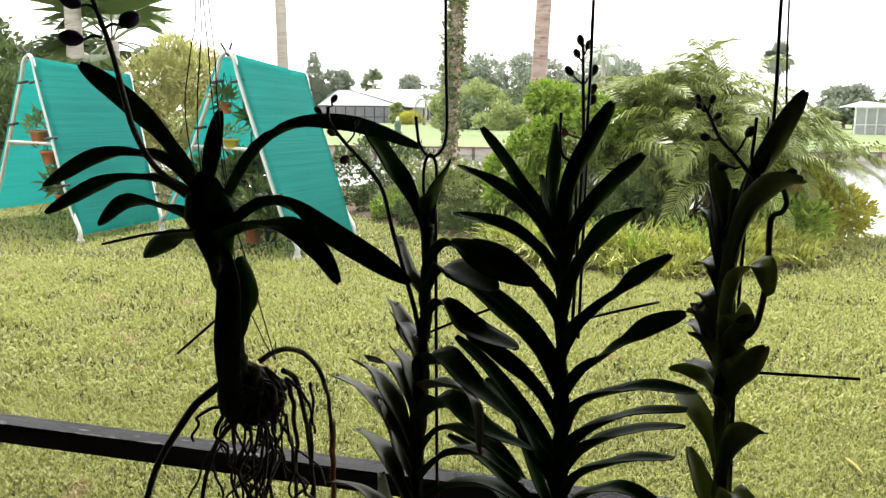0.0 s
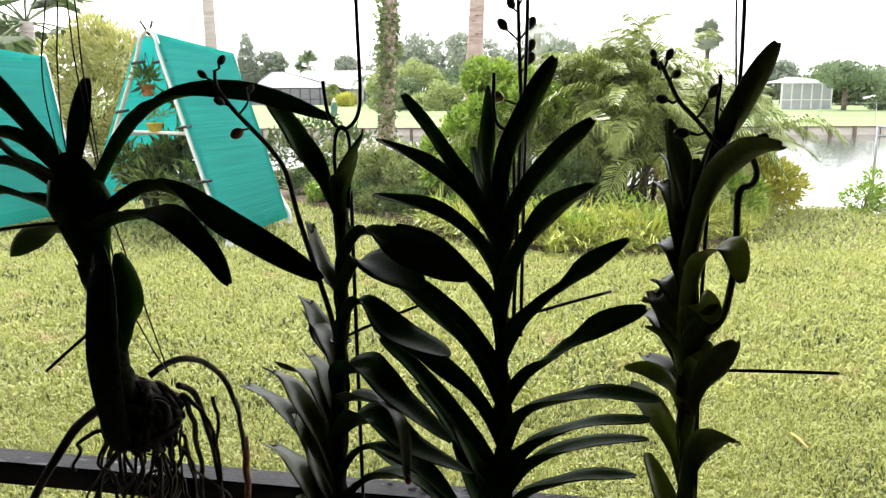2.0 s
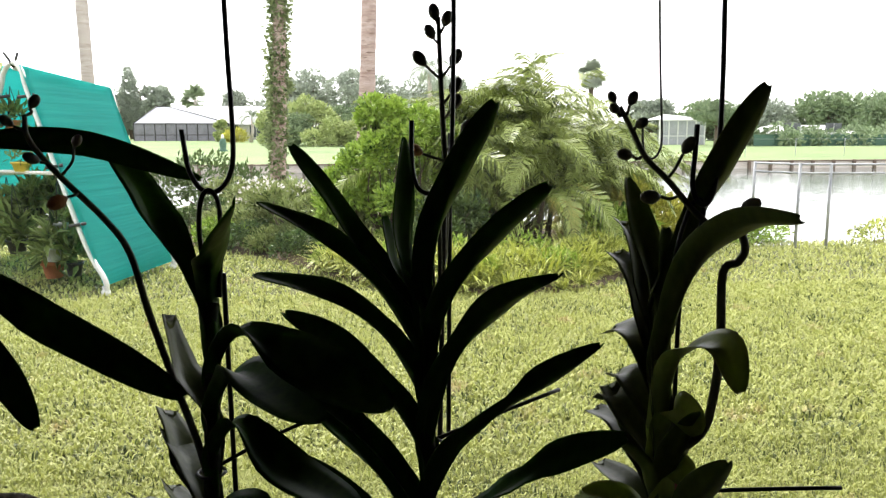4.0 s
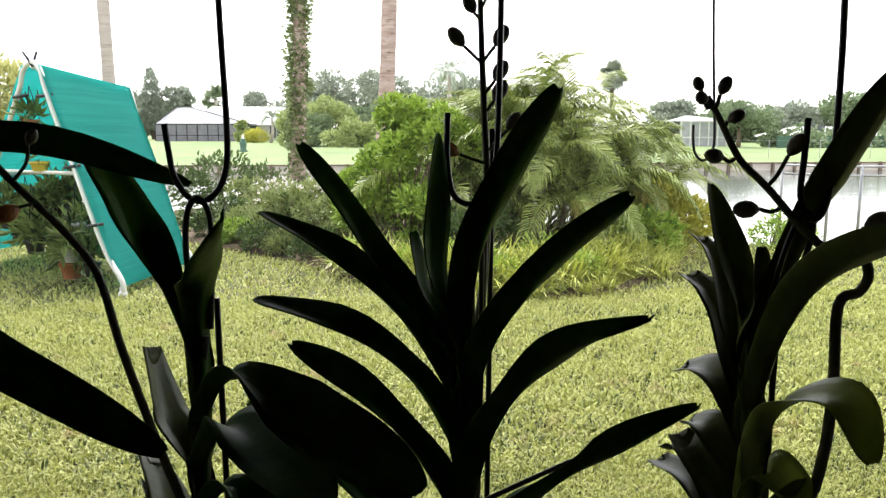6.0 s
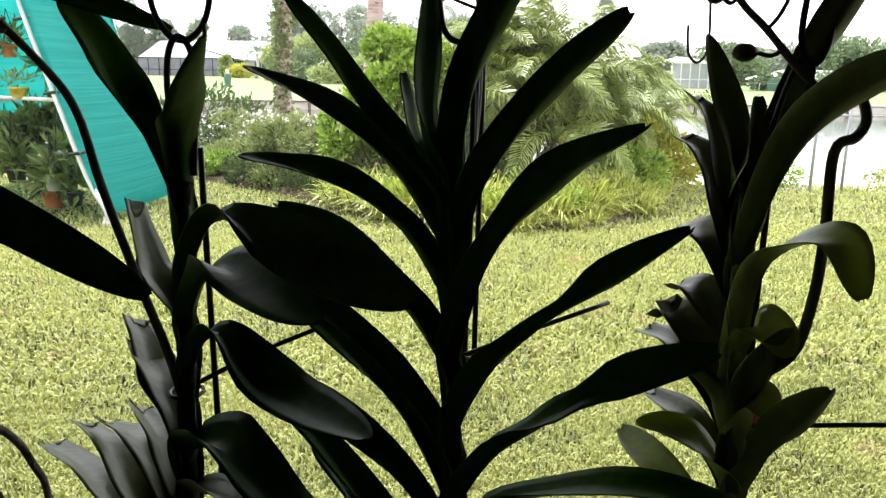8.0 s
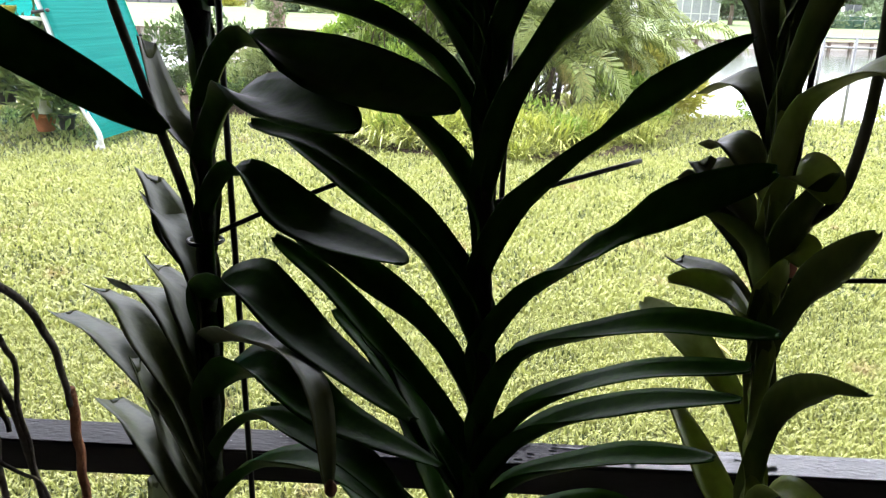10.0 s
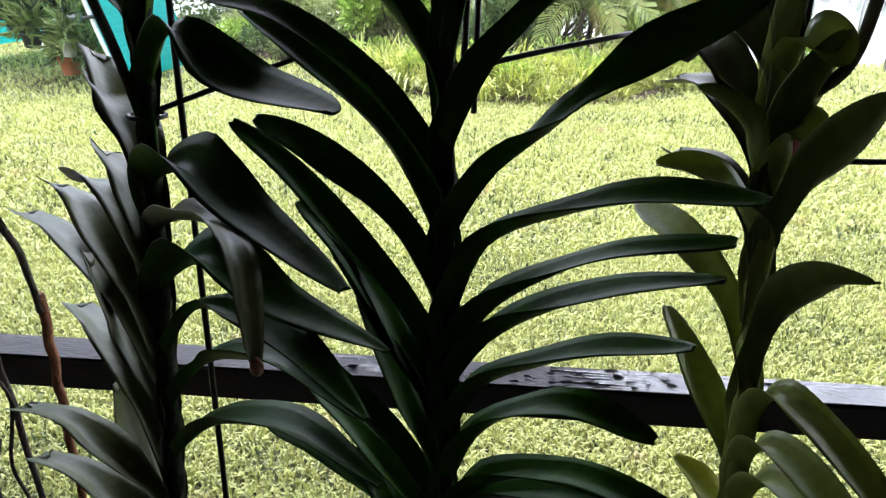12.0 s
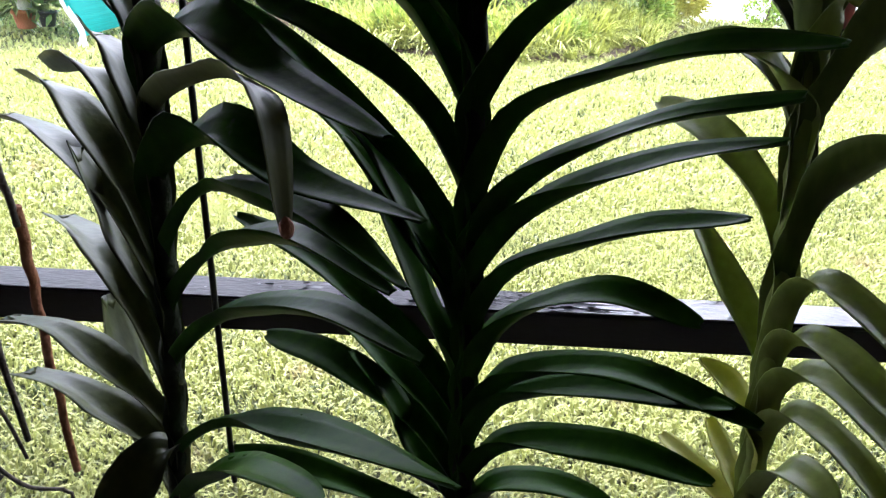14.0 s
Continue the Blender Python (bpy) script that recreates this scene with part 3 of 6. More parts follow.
def pot(at, r, h, mat, label, leaves, size, seed, hang=0.0, category="potted plant", upright=0.5):
    """A pot with a plant in it; hang: length of the wires that hold it."""
    t = thing("potted_plant", pose(*at), label, category, "tent pots")
    part("pot", lathe("pot", [(0.001, 0.0), (r * 0.68, 0.0), (r * 0.72, 0.01), (r * 0.93, h * 0.78), (r * 1.06, h * 0.8), (r * 1.06, h), (r * 0.95, h), (r * 0.9, h * 0.85), (0.001, h * 0.84)], mat, 18), mat, t)
    c = [((0, 0, h + size * 0.6), (r * 1.1, r * 1.1, size * 0.55)), ((r * 0.5, 0, h + size * 0.3), (r, r, size * 0.5)), ((-r * 0.6, 0, h + size * 0.4), (r, r, size * 0.5))]
    part("foliage", mesh_from("foliage", *leaf_cloud(c, 0.25, int(leaves * 1.1), size * 0.8, seed, upright, 0.26, 0.2), M_POTLEAF, False), M_POTLEAF, t)
    if hang:
        for a in (0.3, 2.4, 4.5):
            e = (r * math.cos(a), r * math.sin(a), h * 0.9)
            part("hanger_wire", tube("hanger_wire", [e, (e[0] * 0.4, e[1] * 0.4, h + hang * 0.6), (0, 0, h + hang)], 0.004, M_WIRE, 5), M_WIRE, t)
    return t


def on_tent(base, u, v, z):
    """A place inside a tent: u across the front (0 right, 1 left), v to the back."""
    u = max(u, 0.22 * (z + 0.3) + 0.10)
    return (base[0] - 2.3 * u + 0.35 * v, base[1] + 1.65 * u + 2.07 * v, z)


pot(on_tent(TENT_B, 0.41, 0.10, 1.58), 0.085, 0.14, M_TERRACOTTA, "terracotta pot with a strappy orchid hung under the ridge", 90, 0.17, 11, 0.35)
pot(on_tent(TENT_B, 0.42, 0.02, 1.19), 0.095, 0.10, M_YELLOWPOT, "yellow slatted basket with an orchid on the tent bar", 40, 0.14, 12)
pot(on_tent(TENT_B, 0.25, 0.10, 0.52), 0.075, 0.14, M_TIN, "grey tin pot with a small orchid hung in the tent", 70, 0.16, 13, 0.45)
pot(on_tent(TENT_B, 0.35, 0.12, 0.05), 0.12, 0.18, M_TERRACOTTA, "terracotta pot with a leafy orchid at the tent foot", 135, 0.22, 14, 0.0)
pot(on_tent(TENT_B, 0.23, 0.12, 0.10), 0.09, 0.15, M_DARKPOT, "black plastic pot with an orchid low in the tent", 90, 0.22, 15, 0.0)
pot(on_tent(TENT_B, 0.50, 0.2, 0.62), 0.12, 0.15, M_DARKPOT, "black plastic pot crowded with strappy leaves in the tent", 300, 0.24, 16, 0.5)
pot(on_tent(TENT_B, 0.41, 0.3, 0.66), 0.12, 0.15, M_DARKPOT, "black plastic pot crowded with dark leaves in the tent", 300, 0.23, 17, 0.5)
pot(on_tent(TENT_B, 0.62, 0.15, 0.35), 0.12, 0.15, M_DARKPOT, "black plastic pot with sprawling green leaves in the tent", 240, 0.22, 18, 0.6)
pot(on_tent(TENT_B, 0.35, 0.35, 0.30), 0.13, 0.16, M_DARKPOT, "black plastic pot with spreading leaves in the tent", 240, 0.24, 19, 0.7)
pot(on_tent(TENT_B, 0.44, 0.4, 1.30), 0.11, 0.15, M_DARKPOT, "black plastic pot with long narrow leaves under the ridge", 110, 0.24, 20, 0.6)
pot(on_tent(TENT_B, 0.52, 0.06, 0.30), 0.11, 0.15, M_DARKPOT, "black plastic pot with arching green leaves in the tent", 130, 0.26, 27, 0.6)
pot(on_tent(TENT_B, 0.30, 0.05, 0.26), 0.085, 0.15, M_TIN, "grey slotted pot with a leafy orchid low in the tent", 90, 0.22, 28, 0.5)
pot(on_tent(TENT_B, 0.66, 0.04, 0.55), 0.10, 0.14, M_DARKPOT, "black plastic pot with broad light leaves in the tent", 110, 0.24, 29, 0.5)
pot(on_tent(TENT_A, 0.30, 0.06, 1.16), 0.11, 0.18, M_TERRACOTTA, "terracotta pot with a pale-leaved orchid on the tent bar", 40, 0.20, 21)
pot(on_tent(TENT_A, 0.30, 0.10, 0.90), 0.12, 0.18, M_TERRACOTTA, "terracotta pot with a small orchid hung below the bar", 20, 0.11, 22, 0.28)
pot(on_tent(TENT_A, 0.27, 0.12, 0.36), 0.12, 0.17, M_TERRACOTTA, "terracotta pot with spreading strap leaves in the tent", 90, 0.26, 23, 0.6)
pot(on_tent(TENT_A, 0.20, 0.2, 0.55), 0.11, 0.15, M_DARKPOT, "black plastic pot with dark leaves in the tent", 120, 0.22, 24, 0.5)
pot(on_tent(TENT_A, 0.35, 0.3, 1.30), 0.11, 0.15, M_DARKPOT, "black plastic pot with dark bushy leaves under the ridge", 120, 0.20, 25, 0.6)


def palm_trunk(name, at, top, r, mat, label, vine=0):
    rng = random.Random(int(at[0] * 10) + 77)
    t = thing(name, pose(*at), label, "palm trunk", "palm trunks")
    n = 70
    d = Vector(top) - Vector(at)
    pts, rad = [], []
    for i in range(n + 1):
        k = i / n
        pts.append(d * k + Vector((0.05 * math.sin(k * 5), 0.0, 0)) * (1 - k))
        rad.append(r * (1.25 - 0.25 * min(1, k * 3)) * (1.0 + 0.05 * (i % 2) + rng.gauss(0, 0.012)))
    part("trunk", tube("trunk", pts, rad, mat, 16), mat, t)
    if vine:
        c = [(tuple(d * (k / 30)), (r * rng.uniform(0.85, 1.8), r * rng.uniform(0.85, 1.8), rng.uniform(0.2, 0.4))) for k in range(0, 30)]
        part("vine", mesh_from("vine", *leaf_cloud(c, 0.3, vine, 0.12, 5, 0.1, 0.6, 0.7), M_VINE, False), M_VINE, t, "climbing vine with small green leaves")
    return t


palm_trunk("palm_trunk", (-5.35, 19.0, 0), (-5.45, 19.2, 9.0), 0.13, M_TRUNK, "pale ringed palm trunk behind the tents")
palm_trunk("palm_trunk", (-8.3, 15.0, 0), (-8.25, 15.1, 9.0), 0.15, M_TRUNK, "pale ringed palm trunk beside the fan palm")
palm_trunk("palm_trunk", (0.62, 18.6, 0), (1.05, 18.7, 9.0), 0.17, M_TRUNK2, "reddish-brown scarred palm trunk rising above the shrubs")
palm_trunk("palm_trunk", (-1.45, 20.5, -0.02), (-1.1, 20.5, 9.0), 0.16, M_TRUNK2, "palm trunk wrapped in a climbing green vine", 8000)


def frond_mesh(length, rise, droop, leaflets, leaf_len, width, mat, seed, name="frond"):
    """A feather frond from the origin towards +x: a curved rib with two rows of narrow leaflets."""
    rng = random.Random(seed)
    pts = []
    for i in range(13):
        k = i / 12
        pts.append(Vector((length * (k - 0.12 * k * k * droop), 0.04 * math.sin(k * 3 + seed), length * (rise * k - (rise * 0.45 + 0.55 * droop) * k * k))))
    out = [tube_data(pts, [0.012 * (1 - 0.8 * i / 12) + 0.002 for i in range(13)], 5)]
    verts, faces = [], []
    for i in range(leaflets):
        k = 0.16 + 0.84 * i / leaflets
        f = k * 12
        a = int(min(11, f))
        p = pts[a].lerp(pts[a + 1], f - a)
        d = (pts[a + 1] - pts[a]).normalized()
        up = Vector((-d.z, 0, d.x))
        for side in (-1, 1):
            s = leaf_len * math.sin(math.pi * (0.12 + 0.82 * k)) ** 0.7 * rng.uniform(0.85, 1.1)
            way = (Vector((0, side, 0)) * 0.85 + d * (0.45 + 0.5 * k) + up * rng.uniform(0.1, 0.35)).normalized()
            q, tip = p + way * s * 0.55, p + way * s * 0.92 - Vector((0, 0, s * rng.uniform(0.28, 0.55)))
            w = d * width * rng.uniform(0.8, 1.2)
            o = len(verts)
            verts += [p - w * 0.5, p + w * 0.5, q + w, q - w, tip]
            faces += [(o, o + 1, o + 2, o + 3), (o + 3, o + 2, o + 4)]
    out.append((verts, faces))
    return mesh_from(name, *joined(out), mat, False)


FRONDS = [frond_mesh(2.0, rise, droop, 36, 0.46, 0.019, M_ARECA, k + 1) for k, (rise, droop) in enumerate(((1.1, 0.9), (0.9, 1.15), (0.75, 1.4), (1.35, 0.8), (0.85, 1.5), (1.0, 1.0)))]
DRY_FROND = frond_mesh(1.5, 0.55, 1.6, 30, 0.36, 0.014, M_ARECA_DRY, 6)


def areca(at, stems, fronds, reach, tall, seed, label, dry=0):
    """A clump of canes, tallest in the middle, each with a spiral of arching fronds."""
    rng = random.Random(seed)
    t = thing("areca_palm", pose(*at), label, "palm", "areca palms")
    for i in range(stems):
        a, f = 2.4 * i + rng.uniform(-0.3, 0.3), math.sqrt((i + 0.5) / stems)
        base = Vector((math.cos(a) * reach * f * 0.8, math.sin(a) * reach * f * 0.6, 0.0))
        head = base + Vector((math.cos(a) * 0.3 * f, math.sin(a) * 0.25 * f, tall * (1 - 0.62 * f * f) * rng.uniform(0.82, 1.06)))
        part("cane", tube("cane", [base, base.lerp(head, 0.5), head], [0.035, 0.03, 0.025], M_WOODY, 8), M_WOODY, t)
        for j in range(fronds):
            ob = part("frond", rng.choice(FRONDS), M_ARECA, t)
            turn = math.degrees(a) + 360 * j / fronds + rng.gauss(0, 16)
            ob.matrix_local = Matrix.Translation(head) @ pose(0, 0, 0, rng.gauss(0, 14), -rng.uniform(-20, 56 - 26 * f), turn) @ Matrix.Scale(rng.uniform(0.52, 0.76), 4)
    for j in range(dry):
        ob = part("dry_frond", DRY_FROND, M_ARECA_DRY, t, "yellowed hanging frond")
        a = rng.uniform(215, 325)
        ob.matrix_local = Matrix.Translation((math.cos(radians(a)) * 0.8, math.sin(radians(a)) * 0.8, rng.uniform(0.6, 0.9))) @ pose(0, 0, 0, 0, rng.uniform(15, 40), a) @ Matrix.Scale(rng.uniform(0.4, 0.6), 4)
    return t


areca((2.45, 11.0, 0.06), 26, 8, 1.2, 1.66, 31, "large arching areca palm clump in the bed", 5)
areca((3.7, 11.5, 0.06), 9, 8, 0.6, 1.2, 32, "smaller areca palm clump with arching fronds beside the lake", 2)

shrub("tall_shrub", (0.72, 10.3, 0.05), [((-0.1, 0, 1.1), (0.5, 0.45, 0.5)), ((0.35, 0, 1.55), (0.42, 0.4, 0.42)), ((-0.45, 0.1, 0.7), (0.45, 0.4, 0.45)), ((0.1, -0.3, 0.5), (0.5, 0.4, 0.45)), ((0.0, 0.2, 1.7), (0.32, 0.3, 0.36)), ((0.75, 0.2, 1.2), (0.4, 0.4, 0.5))], 11500, 0.07, M_SHRUB, 41, "bright green leafy shrub in the bed", slim=0.6, clumps=9)
shrub("low_shrub", (-0.25, 10.9, 0.05), [((0, 0, 0.35), (0.5, 0.4, 0.35)), ((0.5, -0.35, 0.35), (0.4, 0.35, 0.33)), ((-0.45, 0.4, 0.4), (0.45, 0.4, 0.38))], 3400, 0.075, M_PALE, 42, "dense grey-green low shrub in the bed", group="low shrubs", clumps=6)
shrub("low_shrub", (-0.9, 12.1, 0.05), [((0, 0, 0.26), (0.5, 0.45, 0.24)), ((-0.55, 0.3, 0.22), (0.42, 0.4, 0.22))], 1900, 0.075, M_PALE, 43, "grey-green low shrub behind the bed edge", group="low shrubs")
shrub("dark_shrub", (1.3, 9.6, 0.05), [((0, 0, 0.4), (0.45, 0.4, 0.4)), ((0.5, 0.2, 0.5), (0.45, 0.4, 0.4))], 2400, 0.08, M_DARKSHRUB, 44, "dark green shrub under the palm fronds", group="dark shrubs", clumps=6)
# Leaf mass added inside the palm to block light and darken its core.
shrub("dark_shrub", (2.55, 11.5, 0.05), [((0, 0, 0.5), (0.8, 0.4, 0.5)), ((-0.5, 0.1, 0.9), (0.55, 0.4, 0.5)), ((0.5, 0.1, 0.95), (0.6, 0.4, 0.5)), ((0.0, 0.1, 1.35), (0.6, 0.35, 0.45)), ((1.1, 0.2, 0.6), (0.5, 0.4, 0.5))], 5500, 0.11, M_DARKSHRUB, 54, "added leaf mass darkening the heart of the palm clump", group="dark shrubs", clumps=6)
shrub("flowering_shrub", (-0.85, 14.0, 0.05), [((0, 0, 0.4), (0.6, 0.5, 0.35)), ((0.7, -0.2, 0.3), (0.4, 0.5, 0.28)), ((-0.9, 0.2, 0.45), (0.45, 0.45, 0.38))], 1500, 0.085, M_PALE, 45, "loose shrub dotted with pale flowers", group="flowering shrubs", clumps=6)
shrub("flowering_shrub", (0.1, 12.6, 0.05), [((0, 0, 0.4), (0.5, 0.5, 0.34)), ((-0.45, 0, 0.3), (0.36, 0.4, 0.28))], 1200, 0.08, M_PALE, 46, "pale-leaved shrub with small blossoms", group="flowering shrubs", clumps=6)
shrub("thin_shrub", (-2.6, 17.0, 0.0), [((0, 0, 0.65), (0.7, 0.5, 0.5)), ((0.8, 0.2, 0.45), (0.5, 0.5, 0.4)), ((-0.7, 0, 0.45), (0.5, 0.5, 0.4))], 1100, 0.12, M_DARKSHRUB, 47, "open twiggy shrub on the lake bank")
shrub("croton", (4.35, 10.9, 0.04), [((0, 0, 0.4), (0.4, 0.4, 0.36)), ((-0.3, 0.1, 0.65), (0.3, 0.3, 0.3)), ((0.25, -0.1, 0.35), (0.33, 0.3, 0.3))], 1900, 0.10, M_CROTON, 48, "yellow-green croton bush at the bed's end", "shrub", 0.5)
shrub("croton", (3.75, 10.0, 0.04), [((0, 0, 0.3), (0.35, 0.35, 0.3)), ((-0.3, 0.1, 0.35), (0.3, 0.3, 0.3))], 1300, 0.09, M_SHRUB, 49, "low green bush at the bed edge", "shrub", 0.5)
shrub("shore_bush", (5.85, 11.0, -0.02), [((0, 0, 0.2), (0.32, 0.25, 0.22)), ((0.1, 0, 0.4), (0.12, 0.12, 0.25)), ((0.4, 0.1, 0.17), (0.3, 0.25, 0.17))], 900, 0.06, M_SHRUB, 50, "small leafy bush on the lake shore", "bush", group="shore bushes")
shrub("shore_bush", (8.0, 11.0, -0.05), [((0, 0, 0.15), (0.5, 0.25, 0.2)), ((0.8, 0, 0.14), (0.5, 0.25, 0.16))], 900, 0.06, M_STRAP, 51, "low weedy growth along the shore", "bush", group="shore bushes")
shrub("tall_bush", (-6.1, 14.6, 0), [((0, 0, 1.4), (0.7, 0.6, 0.7)), ((0.4, 0, 2.2), (0.55, 0.5, 0.55)), ((-0.5, 0, 2.0), (0.55, 0.5, 0.6)), ((0.6, 0, 0.8), (0.6, 0.5, 0.6)), ((-0.4, 0, 0.7), (0.6, 0.5, 0.6)), ((0, 0, 2.6), (0.35, 0.35, 0.35))], 6500, 0.14, M_DRACAENA, 52, "tall yellow-green bush with coppery leaves behind the tents", "bush", 0.6, 0.3)
shrub("tall_bush", (-9.4, 14.0, 0), [((0, 0, 1.4), (0.9, 0.6, 0.9)), ((-0.8, 0, 1.2), (0.8, 0.6, 0.9)), ((0.7, 0, 0.9), (0.8, 0.6, 0.7))], 4200, 0.15, M_DARKSHRUB, 53, "dark green bush at the garden's edge", "bush")


for i, (x, y) in enumerate(((-1.5, 15.2), (-0.9, 14.6), (-0.35, 14.0), (0.15, 13.3), (-1.2, 13.6))):
    t = shrub("blossom_shrub", (x, y, 0.03), [((0, 0, 0.36), (0.34, 0.3, 0.26)), ((0.25, 0, 0.5), (0.24, 0.24, 0.2)), ((-0.25, 0, 0.3), (0.25, 0.25, 0.2))], 900, 0.075, (M_PALE, M_SHRUB)[i % 2], 300 + i, "loose green shrub covered in small white blossoms", group="blossom shrubs")
    part("blossoms", mesh_from("blossoms", *leaf_cloud([((0, -0.05, 0.42), (0.36, 0.32, 0.28)), ((0.25, -0.05, 0.52), (0.26, 0.26, 0.22))], 0.08, 240, 0.055, 320 + i, 0.3, 0.9, 0.9), M_BLOSSOM, False), M_BLOSSOM, t, "small white blossoms")


def strap_mesh(seed, blades=120, long=0.44):
    rng = random.Random(seed)
    verts, faces = [], []
    for _ in range(blades):
        a, lean, s = rng.uniform(0, 6.283), rng.uniform(0.25, 1.25), long * rng.uniform(0.6, 1.2)
        d, side = Vector((math.cos(a), math.sin(a), 0)), Vector((-math.sin(a), math.cos(a), 0)) * 0.011
        base = Vector((rng.gauss(0, 0.07), rng.gauss(0, 0.07), 0))
        o = len(verts)
        for k in (0, 0.35, 0.7):
            p = base + d * s * math.sin(lean) * (k + 0.25 * k * k) + Vector((0, 0, s * (k * math.cos(lean * 0.5) - 0.55 * lean * k * k)))
            verts += [p - side * (1.2 - k), p + side * (1.2 - k)]
        verts.append(base + d * s * math.sin(lean) * 1.25 + Vector((0, 0, max(0.02, s * (math.cos(lean * 0.5) - 0.6 * lean)))))
        faces += [(o, o + 1, o + 3, o + 2), (o + 2, o + 3, o + 5, o + 4), (o + 4, o + 5, o + 6)]
    return mesh_from("strap_leaves", verts, faces, M_STRAP, False)


STRAPS = [strap_mesh(s) for s in (1, 2, 3)]
rng2 = random.Random(9)
edge = smooth_path([(x, y, 0) for x, y in BED[3:12]], 5)
for row, (inset, size) in enumerate(((0.045, 0.7), (0.11, 1.05), (0.18, 1.2), (0.25, 1.2))):
    for i, p in enumerate(edge[:: 2]):
        q = p + (mid - p) * (inset + rng2.uniform(-0.03, 0.03))
        ob = new("strap_leaf_clump", STRAPS[rng2.randrange(3)])
        ob.matrix_world = pose(q.x, q.y, 0.035, 0, 0, rng2.uniform(0, 360)) @ Matrix.Scale(size * rng2.uniform(0.55, 1.25), 4)
        tagged(ob, "arching clump of light-green strap leaves edging the bed", "border plant", "bed edging")


for i, (x, y, size) in enumerate(((0.75, 8.95, 0.24), (1.15, 8.55, 0.26), (1.6, 8.45, 0.22), (2.0, 8.6, 0.28), (2.45, 8.6, 0.22), (2.8, 8.95, 0.26), (1.35, 9.0, 0.3), (3.2, 9.4, 0.26), (2.2, 9.1, 0.32))):
    shrub("border_weed", (x, y, 0.05), [((0, 0, size * 0.7), (size, size, size * 0.7)), ((size * 0.7, 0.1, size * 0.5), (size * 0.7, size * 0.7, size * 0.5))], 420, 0.06, (M_SHRUB, M_STRAP)[i % 2], 200 + i, "leafy light-green weed among the strap leaves", "weed", group="border weeds", r=0.006)
for i, (x, y, size) in enumerate(((-2.0, 12.4, 0.42), (-1.5, 11.75, 0.36), (-1.05, 11.2, 0.38), (-0.6, 10.8, 0.34), (-0.2, 10.25, 0.36), (0.2, 9.75, 0.34), (-1.9, 13.4, 0.5), (-0.35, 11.6, 0.5))):
    shrub("fern_shrub", (x, y, 0.03), [((0, 0, size * 0.55), (size * 1.1, size * 0.9, size * 0.55)), ((size * 0.8, 0.1, size * 0.4), (size * 0.7, size * 0.7, size * 0.45)), ((-size * 0.7, 0.1, size * 0.45), (size * 0.7, size * 0.7, size * 0.5))], 1000, 0.06, (M_DARKSHRUB, M_SHRUB, M_DARKSHRUB, M_PALE)[i % 4], 230 + i, "low ferny green shrub along the bed edge", "shrub", group="fern shrubs", r=0.008, clumps=4)


def stone_mesh(seed):
    bm = bmesh.new()
    bmesh.ops.create_icosphere(bm, subdivisions=2, radius=1)
    for v in bm.verts:
        v.co *= 1 + 0.25 * noise.noise(v.co * 1.3 + Vector((seed, 0, 0)))
        v.co.z *= 0.55
    return mesh_of("stone", bm, M_ROCK)


STONES = [stone_mesh(s) for s in (1, 5, 9)]
for i in range(22):
    ob = new("stone", STONES[i % 3])
    x, y = rng2.uniform(-2.0, 0.3), rng2.uniform(16.0, 17.4)
    ob.matrix_world = pose(x, y, 0.06 + 0.16 * (i % 3), 0, 0, rng2.uniform(0, 360)) @ Matrix.Scale(rng2.uniform(0.12, 0.28), 4)
    tagged(ob, "pale rounded garden stone on the bank", "stone", "bank stones")


def fan_palm(at, height, r, leaves, mat, seed, label, trunk_r=0.14, trunk_mat=M_TRUNK):
    rng = random.Random(seed)
    t = thing("fan_palm", pose(*at), label, "palm", "fan palms")
    part("trunk", tube("trunk", [(0, 0, 0), (0.02, 0, height * 0.5), (0, 0, height)], [trunk_r * 1.2, trunk_r, trunk_r], trunk_mat, 10), trunk_mat, t)
    for _ in range(leaves):
        a, e = rng.uniform(0, 360), rng.uniform(-70, 85)
        verts, faces = [Vector((r * 0.45, 0, 0))], []
        for k in range(19):
            b = radians(-95 + 190 * k / 18)
            s = r * 0.62 * (0.75 + 0.25 * math.cos(b))
            dirn = Vector((math.cos(b), math.sin(b), 0.15 * (k % 2)))
            w = Vector((-dirn.y, dirn.x, 0)) * r * 0.05
            o = len(verts)
            verts += [verts[0] + dirn * s * 0.55 - w, verts[0] + dirn * s * 0.55 + w, verts[0] + dirn * s - Vector((0, 0, s * 0.18))]
            faces += [(0, o, o + 1), (o, o + 2, o + 1)]
        stalk = tube_data([(0, 0, 0), (r * 0.25, 0, 0.03), (r * 0.45, 0, 0)], r * 0.012, 4)
        ob = part("frond", mesh_from("frond", *joined([(verts, faces), stalk]), mat, False), mat, t)
        ob.matrix_local = Matrix.Translation((0, 0, height)) @ pose(0, 0, 0, rng.gauss(0, 15), -e, a)
    return t


fan_palm((-8.0, 16.0, 0), 3.0, 1.75, 20, M_DARKSHRUB, 61, "fan palm with stiff green fronds behind the tents")
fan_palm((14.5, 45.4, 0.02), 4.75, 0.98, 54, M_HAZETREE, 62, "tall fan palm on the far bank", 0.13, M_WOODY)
fan_palm((-21.9, 124, 0.2), 6.0, 2.6, 34, M_FARTREE, 63, "round-headed palm behind the far house", 0.25)


